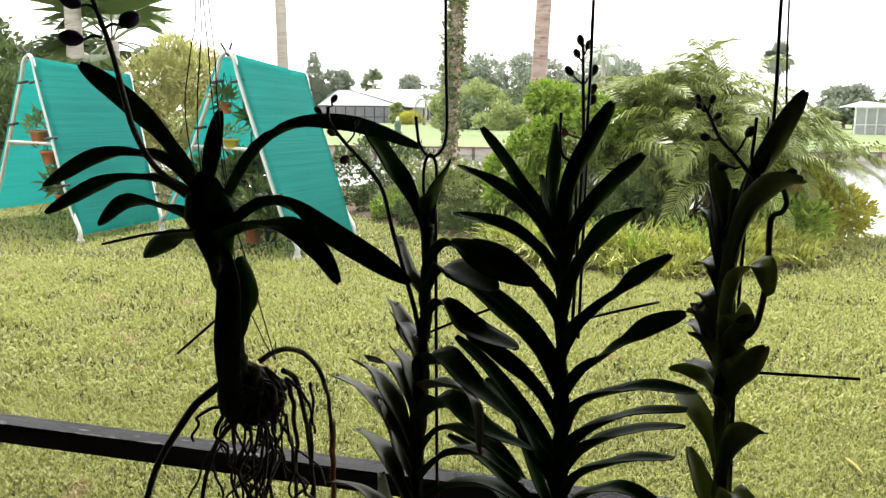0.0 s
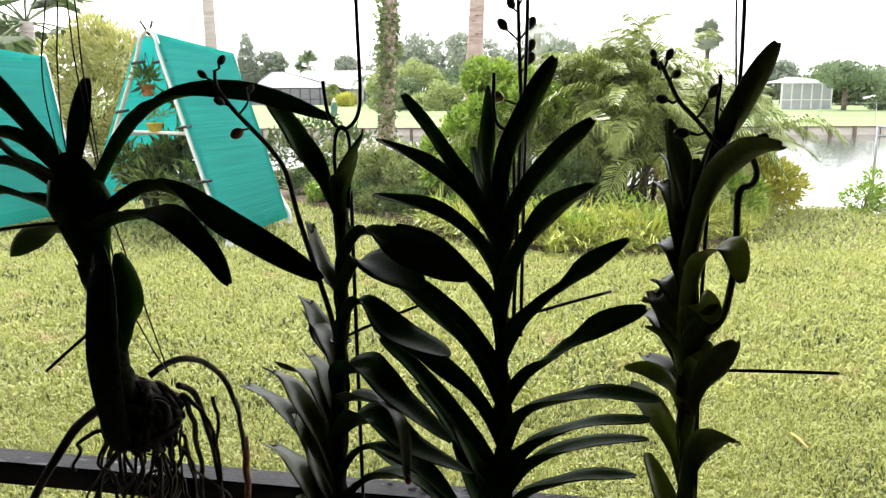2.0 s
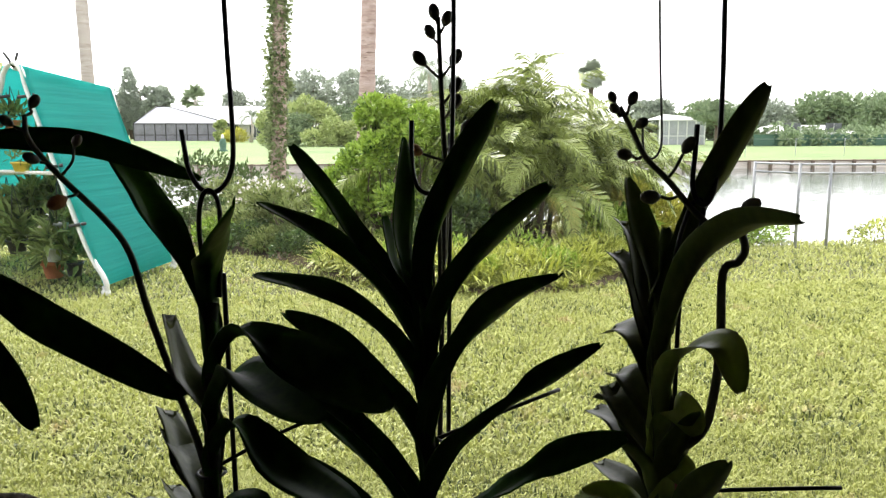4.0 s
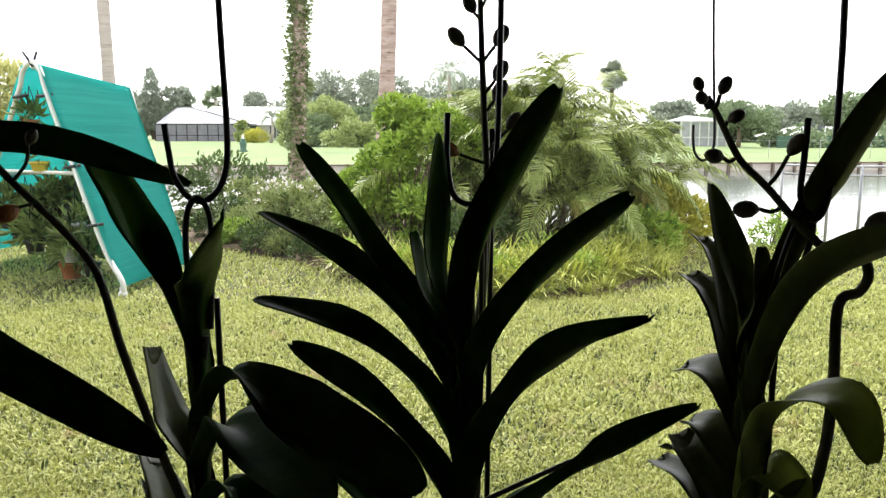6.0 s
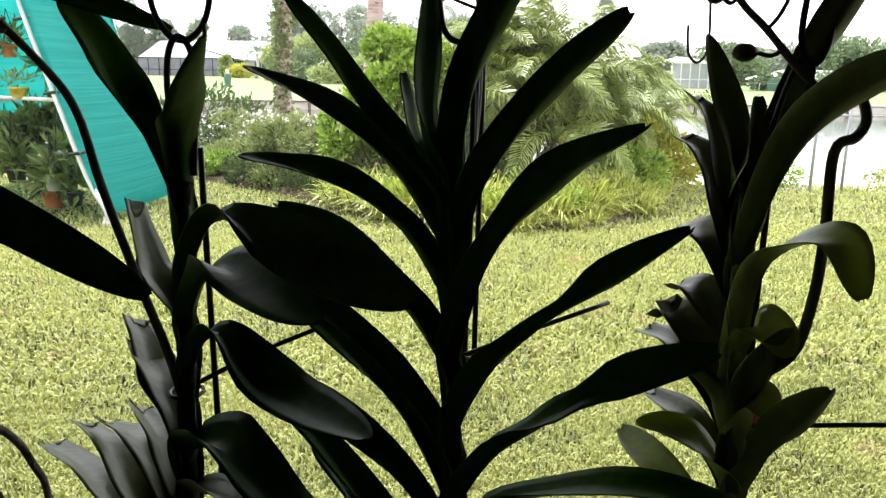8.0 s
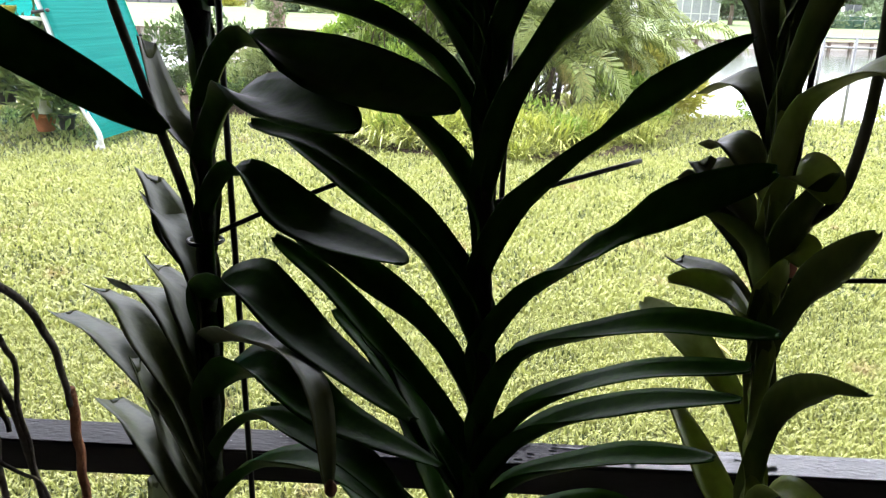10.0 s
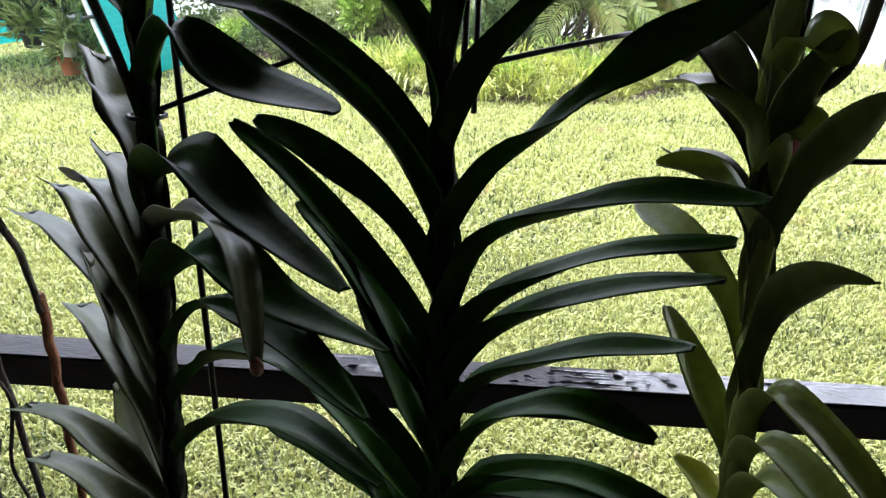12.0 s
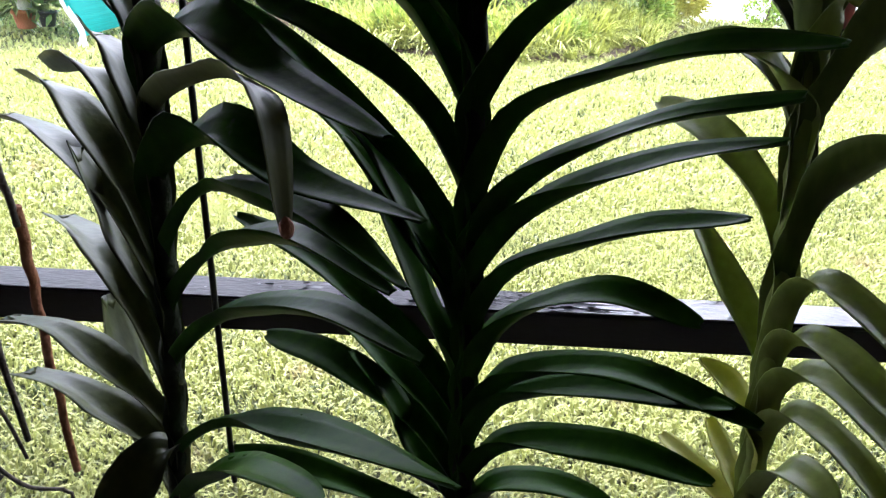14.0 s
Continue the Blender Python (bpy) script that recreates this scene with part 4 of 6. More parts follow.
def feather_palm(at, height, fronds, scale, seed, label, mat_mesh):
    rng = random.Random(seed)
    t = thing("coconut_palm", pose(*at), label, "palm", "far palms")
    part("trunk", tube("trunk", [(0, 0, 0), (0.25, 0, height * 0.5), (0.2, 0, height)], [0.22, 0.17, 0.14], M_TRUNK, 10), M_TRUNK, t)
    for i in range(fronds):
        ob = part("frond", mat_mesh, None, t)
        ob.matrix_local = Matrix.Translation((0.2, 0, height)) @ pose(0, 0, 0, rng.gauss(0, 10), -rng.uniform(-35, 45), 360 * i / fronds + rng.uniform(-12, 12)) @ Matrix.Scale(scale, 4)
    return t


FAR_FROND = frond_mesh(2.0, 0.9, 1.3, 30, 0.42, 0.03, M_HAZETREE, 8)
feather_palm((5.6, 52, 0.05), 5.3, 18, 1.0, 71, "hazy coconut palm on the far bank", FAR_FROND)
feather_palm((-10.6, 95, 0.2), 2.7, 14, 1.1, 72, "small palm in front of the far house", FAR_FROND)

# ---- far houses ----
def house(at, width, depth, eave, ridge, label):
    t = thing("house", pose(*at), label, "house", "far houses")
    part("wall", box(bmesh.new(), (0, 0, -0.2), (width, depth, eave), 0.02), M_HOUSE, t, smooth=False)
    o, h = 0.7, ridge
    v = [(-o, -o, eave), (width + o, -o, eave), (width + o, depth + o, eave), (-o, depth + o, eave), (depth * 0.25, depth / 2, h), (width - depth * 0.15, depth / 2, h)]
    v += [(a, b, c - 0.18) for a, b, c in v[:4]]
    part("roof", mesh_from("roof", v, [(0, 1, 5, 4), (1, 2, 5), (2, 3, 4, 5), (3, 0, 4), (6, 7, 1, 0), (7, 8, 2, 1), (8, 9, 3, 2), (9, 6, 0, 3), (9, 8, 7, 6)], M_WHITEROOF, False), M_WHITEROOF, t, "white hip roof")
    n = max(2, int(width / 3.2))
    for i in range(n):
        x = width * (i + 0.5) / n
        w = part("window", box(bmesh.new(), (x - 0.9, -0.06, 0.35), (x + 0.9, -0.005, 2.1), 0.02), M_DARKGLASS, t, "dark window", smooth=False)
        part("window_frame", box(bmesh.new(), (x - 0.04, -0.1, 0.35), (x + 0.04, -0.062, 2.1), 0.01), M_ROOF, w, smooth=False)
    return t


def pool_cage(at, width, depth, eave, ridge, mat, frame_mat, label, bays, top_mat=None):
    """A screened enclosure: posts, beams and sloping screen panels."""
    t = thing("pool_cage", pose(*at), label, "screen enclosure")
    for i in range(bays + 1):
        x = width * i / bays
        part("post", box(bmesh.new(), (x - 0.06, -0.06, -0.1), (x + 0.06, 0.06, eave)), frame_mat, t, smooth=False)
        if i < bays:
            part("screen_panel", box(bmesh.new(), (x + 0.06, -0.01, 0.0), (x + width / bays - 0.06, 0.01, eave)), mat, t, smooth=False)
    part("mid_rail", box(bmesh.new(), (0.0, -0.05, eave * 0.36), (width, -0.015, eave * 0.36 + 0.09)), frame_mat, t, smooth=False)
    part("beam", box(bmesh.new(), (-0.1, -0.08, eave), (width + 0.1, 0.08, eave + 0.12)), frame_mat, t, smooth=False)
    v = [(0, 0, eave + 0.12), (width, 0, eave + 0.12), (width, depth, eave + 0.12), (0, depth, eave + 0.12), (width * 0.2, depth * 0.4, ridge), (width * 0.34, depth * 0.4, ridge)]
    part("screen_roof", mesh_from("screen_roof", v, [(0, 1, 5, 4), (1, 2, 5), (2, 3, 4, 5), (3, 0, 4)], top_mat or mat, False), top_mat or mat, t)
    for a, b in ((0, 4), (1, 5), (4, 5)):
        part("roof_beam", tube("roof_beam", [v[a], Vector(v[a]).lerp(Vector(v[b]), 0.5) + Vector((0, 0, 0.02)), v[b]], 0.06, frame_mat, 5), frame_mat, t)
    return t


house((-23.6, 113, 0.3), 13.4, 9, 2.2, 4.75, "pale house with a white roof across the lake")
pool_cage((-26.5, 106, 0.2), 11.9, 6.5, 2.2, 4.5, M_CAGE, M_CLIP, "grey screened pool enclosure on the house's lake side", 9, M_PORCH)
house((-3.2, 100, 0.3), 6, 6, 1.5, 3.2, "white-roofed house among trees across the lake")
pool_cage((30.8, 74.5, 0.1), 4.6, 4.2, 2.35, 2.95, M_PORCH, M_PVC, "white-framed screened porch of the far house", 5, M_WHITEROOF)
house((43.2, 76, 0.15), 9, 6, 1.0, 1.9, "low white-roofed building behind a hedge")
ornament = thing("garden_ornament", pose(-8.6, 60, 0.06), "dark green garden ornament with a white cap on the far lawn", "ornament")
part("pillar", lathe("pillar", [(0.001, 0), (0.34, 0), (0.34, 0.1), (0.22, 0.18), (0.26, 0.6), (0.2, 0.95), (0.001, 0.96)], M_GREENFENCE, 12), M_GREENFENCE, ornament)
part("cap", lathe("cap", [(0.1, 0.94), (0.13, 1.0), (0.1, 1.16), (0.06, 1.24), (0.001, 1.28)], M_PVC, 12), M_PVC, ornament, "white rounded cap")

# ---- far trees ----
tree("spreading_tree", (34.4, 70, 0.1), 4.2, 3.0, 20, 6500, 0.22, M_FARTREE, 81, "flat-topped layered tree beside the far house", 0.2, 0.52, "far trees", 0.4)
screen_fence = thing("green_fence", pose(37.3, 68.5, 0.1), "low dark green sheet fence before the hedge", "fence")
part("sheet", box(bmesh.new(), (0, -0.03, 0.0), (16, 0.03, 1.05), 0.01), M_GREENFENCE, screen_fence, smooth=False)
for i in range(9):
    part("post", box(bmesh.new(), (i * 2 - 0.04, -0.09, 0.0), (i * 2 + 0.04, -0.032, 1.12)), M_GREENFENCE, screen_fence, smooth=False)
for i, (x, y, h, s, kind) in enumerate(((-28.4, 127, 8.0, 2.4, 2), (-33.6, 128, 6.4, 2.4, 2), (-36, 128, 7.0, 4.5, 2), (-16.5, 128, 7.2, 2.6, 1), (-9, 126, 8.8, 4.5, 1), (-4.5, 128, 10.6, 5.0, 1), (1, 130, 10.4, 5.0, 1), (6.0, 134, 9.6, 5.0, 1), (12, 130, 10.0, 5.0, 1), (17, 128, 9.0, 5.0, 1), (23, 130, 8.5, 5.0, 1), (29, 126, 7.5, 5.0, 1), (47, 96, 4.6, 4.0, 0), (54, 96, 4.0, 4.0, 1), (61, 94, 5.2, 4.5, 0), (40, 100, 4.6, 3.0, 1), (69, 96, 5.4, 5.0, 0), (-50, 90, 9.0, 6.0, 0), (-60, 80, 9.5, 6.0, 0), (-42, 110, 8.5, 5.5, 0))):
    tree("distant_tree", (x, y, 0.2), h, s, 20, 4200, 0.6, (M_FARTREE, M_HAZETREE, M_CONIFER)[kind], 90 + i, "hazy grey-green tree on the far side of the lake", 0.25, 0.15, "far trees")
for i, (x, y, h, s) in enumerate(((-6.0, 82, 4.4, 2.2), (-2.6, 78, 4.8, 2.4), (0.8, 80, 4.6, 2.4), (4.0, 76, 4.2, 2.6), (-8.2, 92, 3.2, 1.5), (8.5, 74, 4.0, 2.8), (13, 72, 4.0, 2.8), (-14.6, 100, 2.6, 0.9), (-4.4, 76, 3.0, 2.2), (-0.9, 74, 2.4, 2.4), (2.6, 73, 2.8, 2.2), (6.3, 72, 2.4, 2.6))):
    tree("garden_tree", (x, y, 0.15), h, s, 13, 3000, 0.32, (M_FARGREEN, M_FARTREE)[i % 3 == 2], 120 + i, "leafy green tree on the far lawn", 0.14, 0.08, "far garden trees")
for i, (x, y, h, s) in enumerate(((40.6, 69, 1.7, 2.0), (44.0, 70, 1.5, 2.2), (47.5, 69, 1.5, 2.4), (52, 70, 1.6, 2.6), (38.2, 70, 2.0, 1.3), (57, 70, 1.6, 2.6), (62, 70, 1.6, 2.6))):
    tree("hedge_bush", (x, y, 0.1), h, s, 9, 900, 0.35, M_FARTREE, 140 + i, "rounded green hedge bush across the lake", 0.08, 0.1, "hedge bushes")
for i, (x, y, h, s) in enumerate(((-14.5, 24, 3.8, 1.8), (-20, 27, 5.0, 3.0))):
    tree("garden_edge_tree", (x, y, 0.0), h, s, 12, 2600, 0.32, M_DARKSHRUB, 160 + i, "dark leafy tree at the garden's edge", 0.16, 0.2, "edge trees")

shrub("conifer", (-31.9, 126, 0.2), [((0, 0, 3.0), (2.2, 2.2, 1.6)), ((0, 0, 5.2), (1.8, 1.8, 1.5)), ((0.1, 0, 7.2), (1.3, 1.3, 1.3)), ((0, 0, 8.8), (0.9, 0.9, 1.2)), ((0, 0, 10.0), (0.5, 0.5, 0.9))], 3400, 0.42, M_CONIFER, 170, "dark pointed conifer behind the far house", "tree", r=0.2)
shrub("yellow_bush", (-12.2, 95, 0.2), [((0, 0, 0.8), (1.3, 0.8, 0.8)), ((-0.8, 0, 0.6), (0.9, 0.7, 0.6))], 900, 0.3, M_CROTON, 171, "yellow-green bush beside the far house", "bush", r=0.05)

# ---- pipe fence by the lake ----
fence = thing("pipe_fence", pose(6.03, 11.15, 0), "galvanised pipe fence running down to the lake", "fence")
FENCE = [(0, 0), (0.32, -0.6), (0.72, -0.68), (1.9, -0.85), (3.3, -1.05)]
for x, y in FENCE:
    part("post", tube("post", [(x, y, -0.05), (x, y, 0.6), (x, y, 1.16)], 0.021, M_GALV, 8), M_GALV, fence)
for z in (1.14, 1.02):
    part("rail", tube("rail", [(x, y, z) for x, y in FENCE], 0.015, M_GALV, 8), M_GALV, fence)
lawn_fence = thing("wire_fence", pose(14, 44, 0), "thin wire fence on the far lawn", "fence")
for i in range(9):
    part("post", tube("post", [(i * 3.2, i * 0.1, 0), (i * 3.2, i * 0.1, 0.6), (i * 3.2, i * 0.1, 1.1)], 0.016, M_GALV, 6), M_GALV, lawn_fence)
part("wire", tube("wire", [(0, 0, 1.05), (12.8, 0.4, 1.05), (25.6, 0.8, 1.05)], 0.008, M_GALV, 5), M_GALV, lawn_fence)


# ---- hanging orchids ----
def leaf_mesh(a, b, c, az, width, roll, mat, seed, clasp=0.0105, pinch=0.0, notch=0.012, keel=0.38, lance=False, bite=False, early=False):
    """A strap leaf from the origin, clasping at its base and keeled, through the (out, up) places a, b and c in the upright plane at az degrees.

    pinch: how far it narrows half-way; lance: slender and pointed; bite: a broad torn tip; early: widest near its base."""
    rng = random.Random(seed)
    d, up = Vector((math.cos(radians(az)), math.sin(radians(az)), 0)), Vector((0, 0, 1))
    line = smooth_path([d * 0.001 - up * 0.070, d * 0.006 - up * 0.034, d * 0.009] + [d * o + up * h for o, h in (a, b, c)], 6)
    end = line[-4:]
    line = line[:-4] + [end[0], end[0].lerp(end[1], 0.5), end[1], end[1].lerp(end[2], 0.5), end[2], end[2].lerp(end[3], 0.35), end[2].lerp(end[3], 0.65), end[2].lerp(end[3], 0.86), end[3]]
    far = [0.0]
    for p, q in zip(line, line[1:]):
        far.append(far[-1] + (q - p).length)
    n, verts, faces = len(line) - 1, [], []
    us = (-1, -0.66, -0.33, 0, 0.33, 0.66, 1)
    jag = [rng.uniform(0.0, 0.5) + (0.35 if abs(u) < 0.5 else 0.0) for u in us]
    flat = Vector((-d.y, d.x, 0))
    wob = rng.uniform(0, 6)
    for i, p in enumerate(line):
        k = far[i] / far[-1]
        t = (line[min(i + 1, n)] - line[max(i - 1, 0)]).normalized()
        side = (flat - t * flat.dot(t)).normalized()
        blade = max(0.0, (k - 0.4) / 0.6)
        side.rotate(Matrix.Rotation(radians(roll * min(1, max(0, blade - 0.12) * 2.6)), 3, t))
        nor = t.cross(side)
        grow = min(1, max(0, blade - 0.08) * 3.2) if lance else min(1, 0.3 + max(0, k - 0.2) * 3.4) if early else min(1, blade * 2.6)
        half = (min(clasp * (1 - 0.4 * lance), width * 0.42) * (1 - grow) + width * 0.5 * grow) * min(1, 0.4 + k * 3)
        if bite and blade > 0.6:
            half *= 1 - 0.4 * ((blade - 0.6) / 0.4) ** 1.5
        elif early and blade > 0.25:
            half *= max(0.05, 1 - (blade - 0.25) / 0.77) ** 0.62
        elif blade > 0.5:
            half *= max(0.06, 1 - (blade - 0.5) / 0.52) ** 0.75 if lance else math.sqrt(max(0.012, 1 - ((blade - 0.5) / 0.508) ** 2.0))
        half *= (1 + 0.03 * math.sin(k * 17 + wob)) * (1 - pinch * math.exp(-((blade - 0.46) / 0.13) ** 2))
        fold = 0.75 * (1 - min(1, blade / 0.45)) ** 1.2 + keel + 0.2 * lance
        for face in (0, 1):
            for u in us:
                q = p + side * (u * half) + nor * ((abs(u) ** 1.2 - 0.5 * min(1, blade * 3)) * half * fold + 0.0012 * math.sin(k * 11 + wob + u * 2))
                if i == n:
                    q -= t * half * jag[us.index(u)] * 1.4 if bite else t * notch * (1 - abs(u)) * 0.8 * half / 0.01
                q -= nor * (face * (0.0005 + 0.0016 * (1 - u * u)))
                verts.append(q)
        if i:
            o, m = (i - 1) * 14, i * 14
            for j in range(6):
                faces.append((o + j, o + j + 1, m + j + 1, m + j))
                faces.append((o + 7 + j + 1, o + 7 + j, m + 7 + j, m + 7 + j + 1))
            faces.append((o, m, m + 7, o + 7))
            faces.append((o + 6, o + 13, m + 13, m + 6))
    faces.append(tuple(range(n * 14, n * 14 + 7)) + tuple(range(n * 14 + 13, n * 14 + 6, -1)))
    return mesh_from("leaf", verts, faces, mat)


class Orchid:
    """A hanging orchid: an upright stem that leans by so many metres sideways and back a metre, with clasping leaves."""

    def __init__(self, x, y, low, high, lean, label, mat, r=0.0085, stem_mat=M_STEM, clasp=0.0105, back=0.0, keel=0.38):
        self.back, self.lean, self.low, self.mat, self.count, self.clasp = back, lean, low, mat, 0, clasp
        self.keel = keel
        self.ob = thing("hanging_orchid", pose(x, y, low), label, "orchid", "hanging orchids")
        pts, rad = [], []
        for i in range(41):
            z = (high - low) * i / 40
            pts.append((lean * z + 0.0015 * math.sin(i * 1.9), back * z + 0.0015 * math.cos(i * 1.7), z))
            rad.append(r * (1 + 0.07 * (i % 2)) * (1.1 - 0.35 * (i / 40)))
        part("stem", tube("stem", pts, rad, stem_mat, 12), stem_mat, self.ob, "sheathed upright stem")

    def leaf(self, z, az, a, b, c, width, roll=0, mat=None, label="", pinch=0.0, lance=False, bite=False, early=False):
        self.count += 1
        m = mat or self.mat
        ob = part("leaf", leaf_mesh(a, b, c, az, width, roll, m, self.count, self.clasp, pinch, keel=self.keel, lance=lance, bite=bite, early=early), m, self.ob, label)
        ob.location = (self.lean * (z - self.low), self.back * (z - self.low), z - self.low)
        return ob

    def piece(self, name, points, radii, mat, label="", steps=5, sides=8, parent=None):
        """A curved rod of the plant, given in the place's own metres."""
        base = self.ob.matrix_world.translation
        return part(name, tube(name, smooth_path([Vector(p) - base for p in points], steps), radii, mat, sides), mat, parent or self.ob, label)

    def bud(self, at, way, size, mat, spike):
        prof = [(0.0008, 0), (0.0036, 0.08), (0.0076, 0.32), (0.0082, 0.58), (0.0066, 0.80), (0.0040, 0.94), (0.0010, 1.0)]
        ob = part("bud", lathe("bud", [(q * 0.9 * size / 0.02, h * size * 1.12) for q, h in prof], mat, 12), mat, spike)
        ob.matrix_local = Matrix.Translation(Vector(at) - self.ob.matrix_world.translation) @ Vector(way).to_track_quat("Z", "Y").to_matrix().to_4x4()
        return ob


def taper(n, a, b):
    return [a + (b - a) * i / n for i in range(n + 1)]

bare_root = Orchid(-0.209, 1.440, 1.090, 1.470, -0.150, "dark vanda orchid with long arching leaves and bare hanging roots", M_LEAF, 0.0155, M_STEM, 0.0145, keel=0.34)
bare_root.leaf(1.447, 170, (0.064, 0.089), (0.133, 0.169), (0.237, 0.242), 0.039, -55)
bare_root.leaf(1.447, 60, (0.004, 0.064), (0.014, 0.114), (0.029, 0.167), 0.031, 30)
bare_root.leaf(1.426, 5, (0.100, 0.146), (0.219, 0.169), (0.351, 0.129), 0.031, 55)
bare_root.leaf(1.459, 165, (0.104, 0.074), (0.224, 0.075), (0.354, 0.016), 0.031, 50)
bare_root.leaf(1.441, 170, (0.093, 0.052), (0.192, 0.053), (0.329, -0.010), 0.031, 45)
bare_root.leaf(1.399, -12, (0.112, 0.068), (0.219, 0.020), (0.346, -0.047), 0.039, 60)
bare_root.leaf(1.398, -40, (0.189, 0.050), (0.288, 0.022), (0.336, -0.017), 0.034, 40)
bare_root.leaf(1.411, 160, (0.115, 0.040), (0.197, 0.042), (0.267, -0.004), 0.031, 55)
bare_root.leaf(1.391, 140, (0.120, 0.003), (0.196, -0.020), (0.280, -0.057), 0.039, 55)
bare_root.leaf(1.219, -5, (0.026, 0.058), (0.022, 0.114), (0.014, 0.156), 0.039, -55)

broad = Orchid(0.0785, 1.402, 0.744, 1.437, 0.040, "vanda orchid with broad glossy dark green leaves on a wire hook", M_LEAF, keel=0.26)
broad.leaf(1.419, 129, (0.058, 0.055), (0.123, 0.114), (0.205, 0.170), 0.050, 10)
broad.leaf(1.406, -70, (-0.000, 0.057), (0.059, 0.108), (0.122, 0.141), 0.046, 50)
broad.leaf(1.370, -50, (0.060, 0.047), (0.172, 0.035), (0.261, 0.022), 0.050, 35)
broad.leaf(1.331, -58, (0.066, 0.053), (0.147, 0.055), (0.216, 0.047), 0.050, 25)
broad.leaf(1.319, 129, (0.052, 0.038), (0.070, 0.065), (0.084, 0.093), 0.047, 35, M_LEAFGREY, bite=True)
broad.leaf(1.284, -50, (0.052, 0.039), (0.131, 0.017), (0.227, 0.012), 0.050, 5)
broad.leaf(1.209, 121, (0.060, 0.037), (0.095, 0.065), (0.130, 0.081), 0.050, 30, M_LEAFGREY, bite=True)
broad.leaf(1.184, 123, (0.014, 0.044), (0.049, 0.073), (0.111, 0.087), 0.050, 30, M_LEAFGREY, bite=True)
broad.leaf(1.137, 125, (0.025, 0.039), (0.051, 0.066), (0.102, 0.077), 0.050, 35, M_LEAFGREY, bite=True)
broad.leaf(1.091, 127, (0.040, 0.058), (0.085, 0.094), (0.182, 0.080), 0.050, 25, M_LEAFGREY, bite=True)
broad.leaf(1.043, 129, (0.074, 0.072), (0.142, 0.113), (0.220, 0.114), 0.050, 25, M_LEAFGREY, bite=True)
broad.leaf(1.021, 131, (0.082, 0.060), (0.167, 0.094), (0.294, 0.090), 0.050, 20, M_LEAFGREY, bite=True)
broad.leaf(0.994, 135, (0.047, 0.052), (0.078, 0.091), (0.110, 0.127), 0.050, 40, M_LEAFGREY, bite=True)
broad.leaf(0.933, 125, (0.064, 0.045), (0.133, 0.087), (0.250, 0.078), 0.050, 20, M_LEAFGREY, bite=True)
broad.leaf(0.888, 153, (0.061, 0.047), (0.114, 0.076), (0.182, 0.071), 0.050, 20, M_LEAFGREY, bite=True)
broad.leaf(0.849, 153, (0.051, 0.034), (0.108, 0.058), (0.165, 0.059), 0.050, 20, M_LEAFGREY, bite=True)
broad.leaf(0.818, 121, (0.076, 0.014), (0.128, 0.088), (0.149, 0.141), 0.050, 40, M_LEAFGREY, bite=True)
broad.leaf(1.213, -53, (0.081, 0.018), (0.157, 0.006), (0.256, -0.008), 0.050, 0, early=True)
broad.leaf(1.172, -62, (0.117, 0.043), (0.200, 0.047), (0.221, -0.017), 0.030, -30, M_LEAFGREY)
broad.leaf(1.122, -42, (0.070, 0.039), (0.151, 0.026), (0.244, 0.023), 0.050, 5, early=True)
broad.leaf(1.066, -50, (0.076, 0.063), (0.182, 0.076), (0.266, 0.056), 0.050, -15, lance=True)
broad.leaf(1.017, -46, (0.075, 0.066), (0.158, 0.101), (0.241, 0.088), 0.050, -5, lance=True)
broad.leaf(0.962, -50, (0.088, 0.074), (0.191, 0.121), (0.284, 0.125), 0.045, -5, lance=True)
broad.leaf(0.875, -50, (0.093, 0.071), (0.204, 0.117), (0.318, 0.148), 0.050, -15, lance=True)
broad.leaf(0.820, -50, (0.087, 0.082), (0.146, 0.108), (0.199, 0.118), 0.050, -15)
broad.leaf(0.876, -130, (0.029, 0.003), (0.056, -0.016), (0.080, -0.041), 0.044, -40, M_LEAFGREY)

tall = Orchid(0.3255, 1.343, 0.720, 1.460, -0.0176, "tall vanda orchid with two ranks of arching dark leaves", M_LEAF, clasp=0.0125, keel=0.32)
tall.leaf(1.426, -50, (0.010, 0.086), (0.042, 0.147), (0.084, 0.205), 0.032, -20)
tall.leaf(1.427, 156, (0.023, 0.062), (0.022, 0.122), (0.020, 0.173), 0.032, -15)
tall.leaf(1.446, 136, (0.038, 0.032), (0.044, 0.056), (0.049, 0.078), 0.029, 20)
tall.leaf(1.424, 132, (0.073, 0.054), (0.128, 0.110), (0.196, 0.167), 0.032, 0)
tall.leaf(1.394, 135, (0.073, 0.066), (0.138, 0.105), (0.242, 0.133), 0.032, -10)
tall.leaf(1.379, -48, (0.030, 0.078), (0.079, 0.137), (0.137, 0.184), 0.032, -25)
tall.leaf(1.355, 140, (0.057, 0.054), (0.122, 0.086), (0.231, 0.094), 0.032, -20)
tall.leaf(1.320, -62, (0.043, 0.078), (0.104, 0.142), (0.180, 0.179), 0.032, -20)
tall.leaf(1.295, 133, (0.053, 0.045), (0.116, 0.086), (0.217, 0.108), 0.032, -20)
tall.leaf(1.258, -45, (0.046, 0.063), (0.121, 0.132), (0.181, 0.177), 0.032, -35, pinch=0.5)
tall.leaf(1.189, -44, (0.054, 0.062), (0.135, 0.133), (0.203, 0.171), 0.032, 75, pinch=0.5)
tall.leaf(1.221, 136, (0.083, 0.066), (0.168, 0.105), (0.271, 0.115), 0.032, -20)
